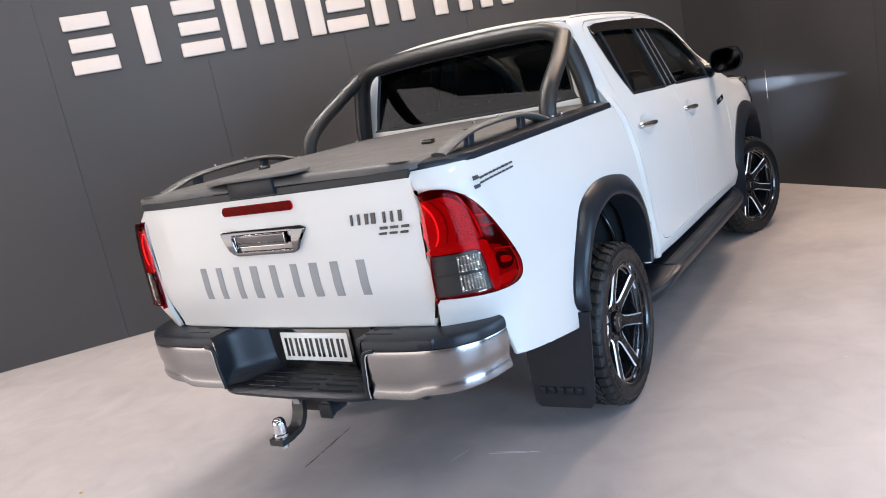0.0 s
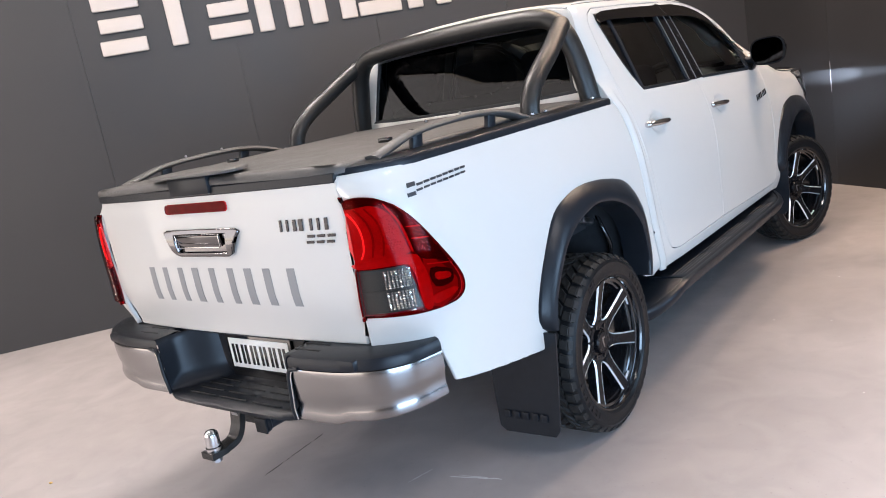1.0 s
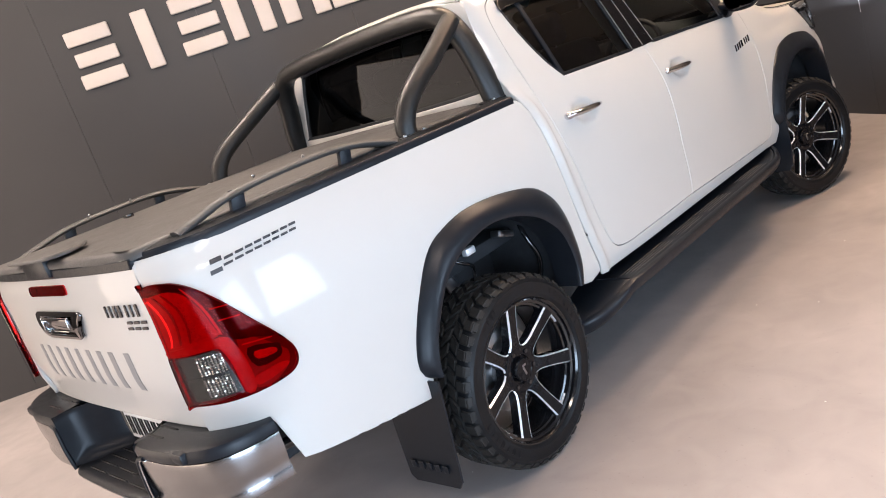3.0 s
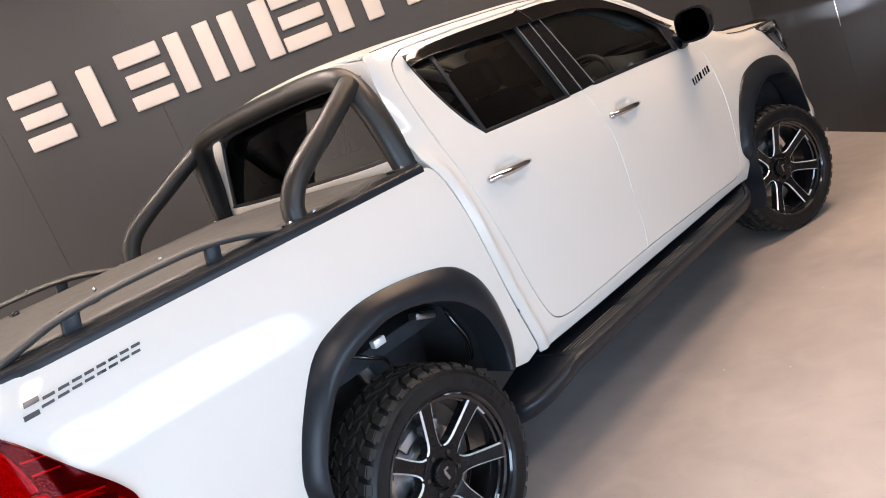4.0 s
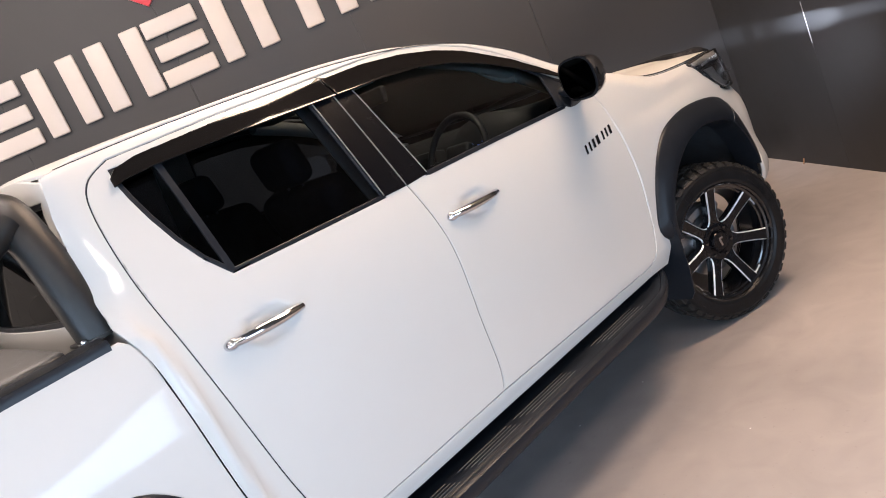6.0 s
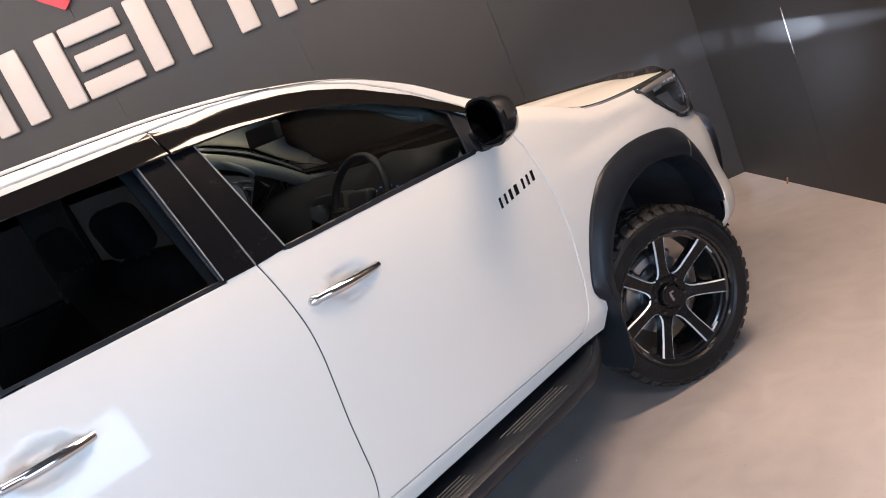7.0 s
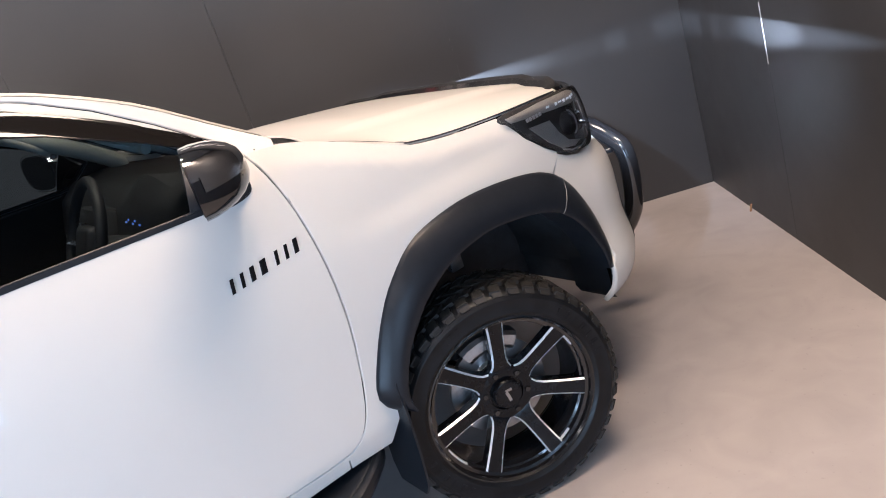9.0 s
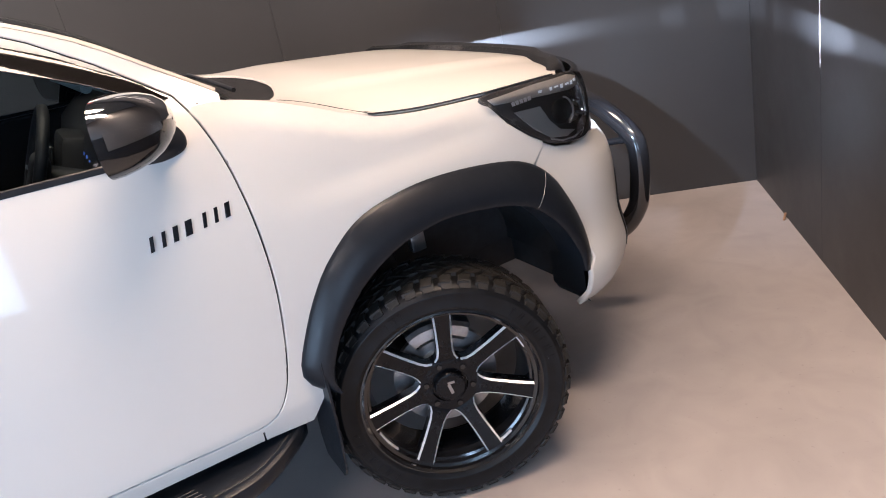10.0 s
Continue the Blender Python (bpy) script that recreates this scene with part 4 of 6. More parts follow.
# ---- rear of the truck ----
cap_surf = lambda x, y: (x, y, 1.374 + 0.010 * (1 - (abs(x) / 0.72) ** 2))
COVER = material("grained_black_bed_cover", (0.060, 0.056, 0.053), 0.55, vary=0.22, scale=9, bump=0.6, bump_scale=260, rough_vary=0.08)
deck = panel("bed_cover", [(-0.715, -1.15), (-0.5, -1.178), (0.0, -1.19), (0.5, -1.178), (0.715, -1.15), (0.715, 0.40), (-0.715, 0.40)], cap_surf, COVER, truck, "grained black hard tonneau cover", sp=0.07, out=(0, 0, 1), depth=0.03, roll=0.01)
for x, y in ((0.46, -0.64), (-0.46, -0.64)):
    box_part("cover_clip", (x, y, 1.388), (0.05, 0.03, 0.016), BLACK_GLOSS, deck, "small black latch", bevel=0.003)
# thin plate over the lock, on a stem
lock = lambda x, y: (x, y, 1.402 + 0.02 * (y + 1.25) + 0.004 * (1 - (x / 0.25) ** 2))
panel("lock_plate", sp2([(-0.25, -1.14), (-0.20, -1.215), (0.0, -1.235), (0.20, -1.215), (0.25, -1.14), (0.18, -1.06), (0.0, -1.03), (-0.18, -1.06)], 5), lock, COVER, deck, sp=0.05, out=(0, 0, 1), depth=0.012)
box_part("lock_stem", (0.0, -1.165, 1.36), (0.24, 0.07, 0.07), BLACK_TRIM, deck, bevel=0.012)
panel("tailgate_cap", [(-0.695, 1.320), (0.695, 1.320), (0.70, 1.350), (-0.70, 1.350)], tail, BLACK_TRIM, tailgate, "black plastic top edge", sp=0.06, out=(0, -1, 0), lift=0.006, depth=0.03)

for s in (1, -1):
    rows = []
    for y in np.linspace(-1.14, 0.478, 40):
        x = bed(y, 1.336)[0]
        z = 1.338
        rows.append([Vector((q * s, y, zz)) for q, zz in ((x + 0.003, z - 0.012), (x + 0.004, z + 0.010), (x - 0.002, z + 0.018), (x - 0.06, z + 0.026), (x - 0.085, z + 0.024), (x - 0.09, z - 0.02))])
    loft("bed_rail_cap", rows, BLACK_TRIM, truck, "black plastic bed rail cap", closed=True, caps=True)
    rail = spline([(0.735 * s, -1.02, 1.362), (0.738 * s, -0.93, 1.386), (0.740 * s, -0.82, 1.410), (0.738 * s, -0.65, 1.421), (0.735 * s, -0.42, 1.421), (0.735 * s, -0.27, 1.402), (0.738 * s, -0.13, 1.362)], 6)
    rl = tube("side_rail", rail, [0.026 + 0.008 * abs(2 * i / (len(rail) - 1) - 1) for i in range(len(rail))], COVER, truck, "low flat black side rail", oval=0.42)
    for y in (-0.80, -0.36):
        box_part("rail_post", (0.74 * s, y, 1.385), (0.022, 0.05, 0.075), BLACK_TRIM, rl, bevel=0.006, m=Matrix.Rotation(radians(-14), 4, "X"))
    for y in (-0.70, -0.50):
        bm = bmesh.new()
        bmesh.ops.create_uvsphere(bm, u_segments=8, v_segments=6, radius=0.006, matrix=Matrix.Translation((0.714 * s, y, 1.437)))
        part("rail_bolt", bm, STEEL, rl, smooth=True)

# sports bar
bar = new("sports_bar")
bar.parent = truck
tagged(bar, "black powder-coated tubular sports bar")
hoop = spline([(0.722, 0.495, 1.352), (0.708, 0.487, 1.46), (0.680, 0.482, 1.58), (0.648, 0.474, 1.672), (0.595, 0.470, 1.735), (0.51, 0.468, 1.763), (0.30, 0.466, 1.775), (0.0, 0.465, 1.779)], 7)
hoop += [Vector((-v.x, v.y, v.z)) for v in reversed(hoop[:-1])]
tube("hoop", hoop, 0.043, BLACK_POWDER, bar, sides=28, oval=1.3)
for s in (1, -1):
    leg = spline([(0.715 * s, -0.030, 1.352), (0.715 * s, -0.022, 1.41), (0.712 * s, 0.026, 1.475), (0.705 * s, 0.115, 1.535), (0.690 * s, 0.242, 1.602), (0.668 * s, 0.365, 1.670), (0.650 * s, 0.45, 1.715)], 7)
    tube("brace", leg, 0.040, BLACK_POWDER, bar, sides=20)
    for y, wx in ((0.495, 0.13), (-0.030, 0.12)):
        box_part("foot_plate", (0.715 * s, y, 1.362), (0.10, wx, 0.010), BLACK_POWDER, bar, bevel=0.003)
        for dy in (-0.05, 0.05):
            bm = bmesh.new()
            rg = lathe(bm, [(0.008, 0), (0.008, 0.006), (0.004, 0.008)], 6, Matrix.Translation((0.755 * s, y + dy, 1.366)))
            bm.faces.new(rg[-1])
            part("foot_bolt", bm, STEEL, bar)

# cab back and rear window
BACK = curve1([0.8, 1.36, 1.55, 1.70, 1.80, 1.86], [0.515, 0.515, 0.540, 0.565, 0.585, 0.60])
back = lambda x, z: (x, BACK(z) - 0.03 * (1 - (abs(x) / 0.75) ** 2), z)
edge_x = lambda z: cab(0.51 + 0.05 * smooth_step(1.36, 1.8, z), z)[0] - 0.004
BW = [(p[0], p[1]) for p in sp2([(-0.635, 1.435), (-0.60, 1.397), (0.0, 1.390), (0.60, 1.397), (0.635, 1.435), (0.585, 1.70), (0.55, 1.735), (0.0, 1.75), (-0.55, 1.735), (-0.585, 1.70)], 4)]
cb = panel("cab_back", [(-edge_x(z), z) for z in (0.9, 1.2, 1.36, 1.5, 1.65, 1.78)] + [(-0.4, 1.825), (0.0, 1.84), (0.4, 1.825)] + [(edge_x(z), z) for z in (1.78, 1.65, 1.5, 1.36, 1.2, 0.9)], back, WHITE, truck, sp=0.05, holes=(BW,), out=(0, -1, 0), depth=0.02)
panel("rear_window", shrink(BW, -0.01), back, REAR_GLASS, truck, "dark privacy rear window", sp=0.08, out=(0, -1, 0), lift=-0.012, depth=0.004)
panel("window_seal", shrink(BW, -0.004), back, BLACK_TRIM, cb, sp=0.06, holes=(shrink(BW, 0.016),), out=(0, -1, 0), lift=-0.004, depth=0.008)

# tail lamps
LAMP_GLOW = glow("lit_red_lamp", (0.95, 0.16, 0.10), 1.6)
LAMP_RED = material("red_reflector", (0.62, 0.022, 0.024), 0.2, coat=0.6, bump=0.35, bump_scale=60, vary=0.2, scale=40)
LAMP_DARK = material("dark_red_plastic", (0.11, 0.004, 0.012), 0.15, coat=0.6)
LAMP_DEEP = material("deep_red_plastic", (0.34, 0.010, 0.022), 0.2, coat=0.5)
LAMP_BLACK = material("lamp_black", (0.035, 0.006, 0.016), 0.2, coat=0.4)
LAMP_SMOKE = material("smoked_reflector", (0.030, 0.029, 0.029), 0.25, bump=0.3, bump_scale=60)
LAMP_BRIGHT = material("bright_silvered_plastic", (0.80, 0.77, 0.72), 0.12, metal=0.9)
LAMP_PINK = material("pale_red_plastic", (0.75, 0.22, 0.22), 0.2, coat=0.4)
rnd = random.Random(5)
SMOKE = glass("smoke_lens", (0.86, 0.86, 0.84), 0.01, 1.2)
for s in (1, -1):
    lamp_ob = panel("tail_lamp", LAMP, bed, LAMP_DARK, truck, "red wraparound tail lamp with a clear reversing lens", side=s, sp=0.012, lift=0.004, depth=0.012)
    strip("brake_reflector", [sp2([(-1.138, 1.240), (-1.095, 1.240), (-1.060, 1.20), (-1.042, 1.10), (-1.046, 1.080), (-1.138, 1.066)], 3)], bed, LAMP_RED, lamp_ob, "bright red brake reflector", side=s, lift=0.009, depth=0.006, sp=0.01)
    # prism beads in the outer part of the brake cell
    bm = bmesh.new()
    for a in range(8):
        for b in range(15):
            y = -1.096 + 0.0060 * a + 0.003 * (b % 2) + rnd.uniform(-0.0015, 0.0015)
            z = 1.090 + 0.0080 * b + rnd.uniform(-0.0015, 0.0015)
            if y > -1.044 - 0.12 * (z - 1.09) or rnd.random() < 0.3:
                continue
            x, yb, _ = bed(y, z)
            m = Matrix.Translation(((x + 0.007) * s, yb - 0.006, z)) @ Matrix.Rotation(rnd.uniform(0, 3), 4, "X") @ Matrix.Diagonal((0.0045, 0.0040, 0.0030, 1))
            bmesh.ops.create_icosphere(bm, subdivisions=1, radius=1.0, matrix=m)
    part("prism_beads", bm, LAMP_RED, lamp_ob)
    for e0 in (-1.118, -1.100):
        strip("cell_arc", [sp2([(e0 - 0.006, 1.230), (e0 - 0.003, 1.231), (e0 + 0.012, 1.19), (e0 + 0.016, 1.14), (e0 + 0.010, 1.09), (e0 + 0.007, 1.09), (e0 + 0.0125, 1.14), (e0 + 0.0085, 1.19)], 3)], bed, LAMP_DEEP, lamp_ob, "dark moulded arc", side=s, lift=0.0125, depth=0.006, sp=0.01)
    strip("light_guide", [sp2([(-1.137, 1.222), (-1.1345, 1.223), (-1.1245, 1.19), (-1.120, 1.15), (-1.1215, 1.11), (-1.127, 1.085), (-1.129, 1.085), (-1.1235, 1.11), (-1.1222, 1.15), (-1.127, 1.19)], 3)], bed, LAMP_GLOW, lamp_ob, "glowing curved light guide", side=s, lift=0.013, depth=0.004, sp=0.01)
    strip("cell_edge", [sp2([(-1.068, 1.232), (-1.064, 1.230), (-1.044, 1.17), (-1.034, 1.09), (-1.038, 1.09), (-1.049, 1.17)], 3)], bed, LAMP_PINK, lamp_ob, "pale moulded lens edge", side=s, lift=0.0135, depth=0.006, sp=0.01)
    strip("inner_bar", [sp2([(-1.137, 1.052), (-1.100, 1.052), (-1.058, 1.050), (-1.046, 1.036), (-1.039, 0.99), (-1.036, 0.905), (-1.014, 0.905), (-1.010, 0.98), (-1.020, 1.045), (-1.040, 1.076), (-1.137, 1.072)], 3)], bed, LAMP_RED, lamp_ob, "smooth red inner band", side=s, lift=0.012, depth=0.006, sp=0.01)
    strip("reversing_reflector", [[(-1.136, 1.046), (-1.060, 1.046), (-1.050, 1.036), (-1.044, 0.985), (-1.040, 0.910), (-1.136, 0.905)]], bed, LAMP_SMOKE, lamp_ob, "silver reversing reflector", side=s, lift=0.006, depth=0.004, sp=0.01)
    strip("lamp_hood", [sp2([(-1.137, 1.238), (-1.10, 1.240), (-1.070, 1.228), (-1.050, 1.205), (-1.040, 1.21), (-1.064, 1.244), (-1.10, 1.262), (-1.132, 1.262)], 3)], bed, LAMP_BLACK, lamp_ob, "dark upper lamp band", side=s, lift=0.0125, depth=0.004, sp=0.012)
    # stepped marker fields behind the outer part of the lens
    strip("marker_field", [sp2([(-1.012, 1.055), (-0.985, 1.045), (-0.928, 0.975), (-0.912, 0.945), (-0.935, 0.908), (-1.012, 0.900)], 3)], bed, LAMP_DEEP, lamp_ob, side=s, lift=0.0065, depth=0.003, sp=0.012)
    strip("upper_shade", [sp2([(-1.062, 1.236), (-1.02, 1.180), (-0.966, 1.080), (-0.930, 1.012), (-0.975, 1.035), (-1.018, 1.055), (-1.034, 1.10), (-1.046, 1.17)], 3)], bed, LAMP_BLACK, lamp_ob, "dark upper lamp shade", side=s, lift=0.0085, depth=0.004, sp=0.012)
    strip("marker_shade", [sp2([(-1.000, 1.016), (-0.936, 0.990), (-0.928, 0.976), (-0.938, 0.950), (-0.996, 0.956)], 3)], bed, LAMP_BLACK, lamp_ob, "dark bracket-shaped lamp shade", side=s, lift=0.0105, depth=0.004, sp=0.012)
    strip("marker_bar", [sp2([(-0.990, 0.998), (-0.946, 0.982), (-0.946, 0.966), (-0.988, 0.974)], 3), sp2([(-1.006, 0.935), (-0.940, 0.932), (-0.930, 0.916), (-1.006, 0.906)], 3)], bed, LAMP_RED, lamp_ob, "bright red marker bar", side=s, lift=0.0135, depth=0.005, sp=0.012)
    strip("lamp_rib", [rect(-1.030, -0.986, 1.118, 1.121, 0.0, -0.010), rect(-1.036, -0.998, 1.156, 1.159, 0.0, -0.009), rect(-1.008, -0.940, 1.030, 1.034, 0.0, -0.020), rect(-0.990, -0.950, 0.980, 0.9825, 0.0, -0.012)], bed, LAMP_PINK, lamp_ob, "pale moulded lamp rib", side=s, lift=0.0145, depth=0.004, sp=0.012)
    # pillow facets of the clear cells, brightest at their outer end
    for z0, z1 in ((0.914, 0.972), (0.980, 1.038)):
        bm = bmesh.new()
        for a in range(8):
            for b in range(8):
                y = -1.098 + 0.0066 * a
                z = z0 + (z1 - z0) * (b + 0.5) / 8
                if y > -1.050 and z > 1.02:
                    continue
                x, yb, _ = bed(y, z)
                m = Matrix.Translation(((x + 0.005) * s, yb - 0.005, z)) @ Matrix.Rotation(rnd.uniform(-0.5, 0.5), 4, "Z") @ Matrix.Rotation(rnd.uniform(-0.5, 0.5), 4, "Y") @ Matrix.Diagonal((0.0060, 0.0042, 0.0037, 1))
                bmesh.ops.create_icosphere(bm, subdivisions=1, radius=1.0, matrix=m)
        part("pillow_facets", bm, LAMP_BRIGHT, lamp_ob, "silvered pillow facets")
    strip("cell_bar", [rect(-1.134, -1.044, 0.974, 0.978, 0.0, 0.0)], bed, LAMP_SMOKE, lamp_ob, side=s, lift=0.0145, depth=0.004, sp=0.01)
    panel("lens", shrink(LAMP, 0.002), bed, RED_LENS, lamp_ob, "glossy red lens", side=s, sp=0.012, holes=([(-1.1365, 1.050), (-1.060, 1.050), (-1.050, 1.042), (-1.043, 0.985), (-1.036, 0.907), (-1.1365, 0.901)],), lift=0.022, depth=0.017, roll=0.003)
    panel("clear_lens", [(-1.1355, 1.048), (-1.062, 1.048), (-1.052, 1.040), (-1.045, 0.985), (-1.038, 0.909), (-1.1355, 0.903)], bed, SMOKE, lamp_ob, "clear reversing lens", side=s, sp=0.012, lift=0.0215, depth=0.01, roll=0.001)

# tailgate fittings
HANDLE_CHROME = material("smoked_chrome", (0.17, 0.168, 0.175), 0.08, metal=1.0, rough_vary=0.02)
BADGE = material("dark_chrome", (0.065, 0.064, 0.068), 0.2, metal=1.0, rough_vary=0.03)
BRAKE = glass("deep_red_lens", (0.34, 0.006, 0.03), 0.02, 1.12)
bl = strip("brake_light", [[(-0.172, 1.262), (0.172, 1.262), (0.182, 1.268), (0.185, 1.280), (0.182, 1.292), (0.172, 1.298), (-0.172, 1.298), (-0.182, 1.292), (-0.185, 1.280), (-0.182, 1.268)]], tail, LAMP_RED, tailgate, "slim red high-level brake light", out=(0, -1, 0), lift=0.003, depth=0.006)[0]
strip("lens", [[(-0.171, 1.263), (0.171, 1.263), (0.181, 1.269), (0.184, 1.280), (0.181, 1.291), (0.171, 1.297), (-0.171, 1.297), (-0.181, 1.291), (-0.184, 1.280), (-0.181, 1.269)]], tail, BRAKE, bl, "deep red lens", out=(0, -1, 0), lift=0.010, depth=0.006)
handle_surf = lambda x, z: (x, tail(x, z)[1] + 0.011 * ((z - 1.15) / 0.05) ** 2 - 0.016, z)
hb = panel("tailgate_handle", [(-0.224, 1.195), (-0.205, 1.203), (0.205, 1.203), (0.224, 1.195), (0.170, 1.112), (0.145, 1.104), (-0.145, 1.104), (-0.170, 1.112)], handle_surf, HANDLE_CHROME, tailgate, "chrome tailgate handle", sp=0.012, out=(0, -1, 0), lift=0.006, depth=0.016, holes=([(-0.150, 1.118), (0.150, 1.118), (0.158, 1.186), (-0.158, 1.186)],), roll=0.003)
strip("recess", [[(-0.155, 1.112), (0.155, 1.112), (0.162, 1.190), (-0.162, 1.190)]], tail, HANDLE_CHROME, hb, "shadowed handle recess", out=(0, -1, 0), lift=0.0015, depth=0.001)
box_part("grip", (0.0, -1.203, 1.164), (0.262, 0.014, 0.046), HANDLE_CHROME, hb, bevel=0.006, m=Matrix.Rotation(radians(14), 4, "X"))
for q in ((0.0, 1.1855, 0.262, 0.003), (0.0, 1.1425, 0.262, 0.003), (-0.130, 1.164, 0.003, 0.044), (0.130, 1.164, 0.003, 0.044)):
    box_part("grip_edge", (q[0], -1.2115 + 0.25 * (q[1] - 1.164), q[1]), (q[2], 0.003, q[3]), BRUSHED, hb, "bright raised edge", bevel=0.0008)
bm = bmesh.new()
rg = lathe(bm, [(0.009, 0), (0.009, 0.004), (0.006, 0.005)], 16, Matrix.Translation((0.145, -1.192, 1.178)) @ Matrix.Rotation(radians(90), 4, "X"))
bm.faces.new(rg[-1])
part("key_barrel", bm, STEEL, hb, smooth=True)
TWO_THIN = ((0.02, 0.25, 0.0, 1.0), (0.75, 0.98, 0.0, 1.0))
TWO_ACROSS = ((0.0, 0.85, 0.0, 0.30), (0.15, 1.0, 0.68, 1.0))
strip("decal_bar", [q for a, b, k in ((-0.452, -0.335, ONE_UP), (-0.318, -0.175, TWO_THIN), (-0.162, -0.035, ONE_UP), (-0.015, 0.135, TWO_THIN), (0.150, 0.275, ONE_UP), (0.290, 0.455, TWO_THIN)) for q in cells(a, b, 0.925, 1.058, k)], tail, GREY_DECAL, tailgate, "grey vinyl bar", out=(0, -1, 0), lift=0.0016, depth=0.0012)
strip("badge_bar", [q for a, k in ((0.430, TWO_THIN), (0.478, ONE_UP), (0.518, SIDE_UP), (0.566, TWO_THIN), (0.614, ONE_UP)) for q in cells(a, a + 0.042, 1.181, 1.219, k, 0.004)], tail, BADGE, tailgate, "small chrome badge bar", out=(0, -1, 0), lift=0.005, depth=0.004)
strip("badge_bar", [q for a in (0.540, 0.583, 0.626) for q in cells(a, a + 0.036, 1.139, 1.167, TWO_ACROSS, 0.003)], tail, BADGE, tailgate, "small chrome badge bar", out=(0, -1, 0), lift=0.005, depth=0.004)
MATT_BADGE = material("dark_grey_badge", (0.07, 0.07, 0.075), 0.3, metal=0.5, rough_vary=0.05)
for s in (1, -1):
    strip("badge_bar", cells(-0.998, -0.964, 1.236, 1.276, TWO_ACROSS, 0.006) + [q for i in range(8) for q in cells(-0.962 + 0.0325 * i, -0.933 + 0.0325 * i, 1.245 + 0.001 * i, 1.268 + 0.001 * i, TWO_ACROSS, 0.005)], bed, MATT_BADGE, truck, "dark grey side badge bar", side=s, lift=0.004, depth=0.003)
    strip("badge_bar", [q for i, k in enumerate((TWO_THIN, ONE_UP, SIDE_UP, TWO_THIN, ONE_UP)) for q in cells(2.408 + 0.045 * i, 2.449 + 0.045 * i, 1.090 + 0.0048 * i, 1.126 + 0.0048 * i, k, 0.008, 0.004)], cab, BADGE, truck, "chrome side badge bar", side=s, lift=0.005, depth=0.004, sp=0.02)

for s in (1, -1):
    box_part("arch_bracket", (0.70 * s, 0.31, 0.835), (0.05, 0.10, 0.028), STEEL, truck, "pale metal bracket inside the arch", bevel=0.006, m=Matrix.Rotation(radians(-20), 4, "X"))
    box_part("hose_clip", (0.74 * s, 0.055, 0.862), (0.03, 0.055, 0.03), MILLED, truck, "small pale clip inside the arch", bevel=0.006)
    tube("brake_hose", spline([(0.70 * s, 0.42, 0.86), (0.74 * s, 0.40, 0.78), (0.76 * s, 0.42, 0.68), (0.72 * s, 0.44, 0.58)], 6), 0.011, BLACK_GLOSS, truck, "black hose inside the arch", sides=8)
    tube("brake_hose", spline([(0.72 * s, -0.10, 0.90), (0.76 * s, -0.02, 0.84), (0.74 * s, 0.05, 0.80), (0.66 * s, 0.12, 0.72)], 6), 0.008, BLACK_GLOSS, truck, "black hose inside the arch", sides=8)
    box_part("arch_bracket", (0.74 * s, 3.16, 0.80), (0.03, 0.05, 0.07), STEEL, truck, "pale metal bracket inside the arch", bevel=0.006)

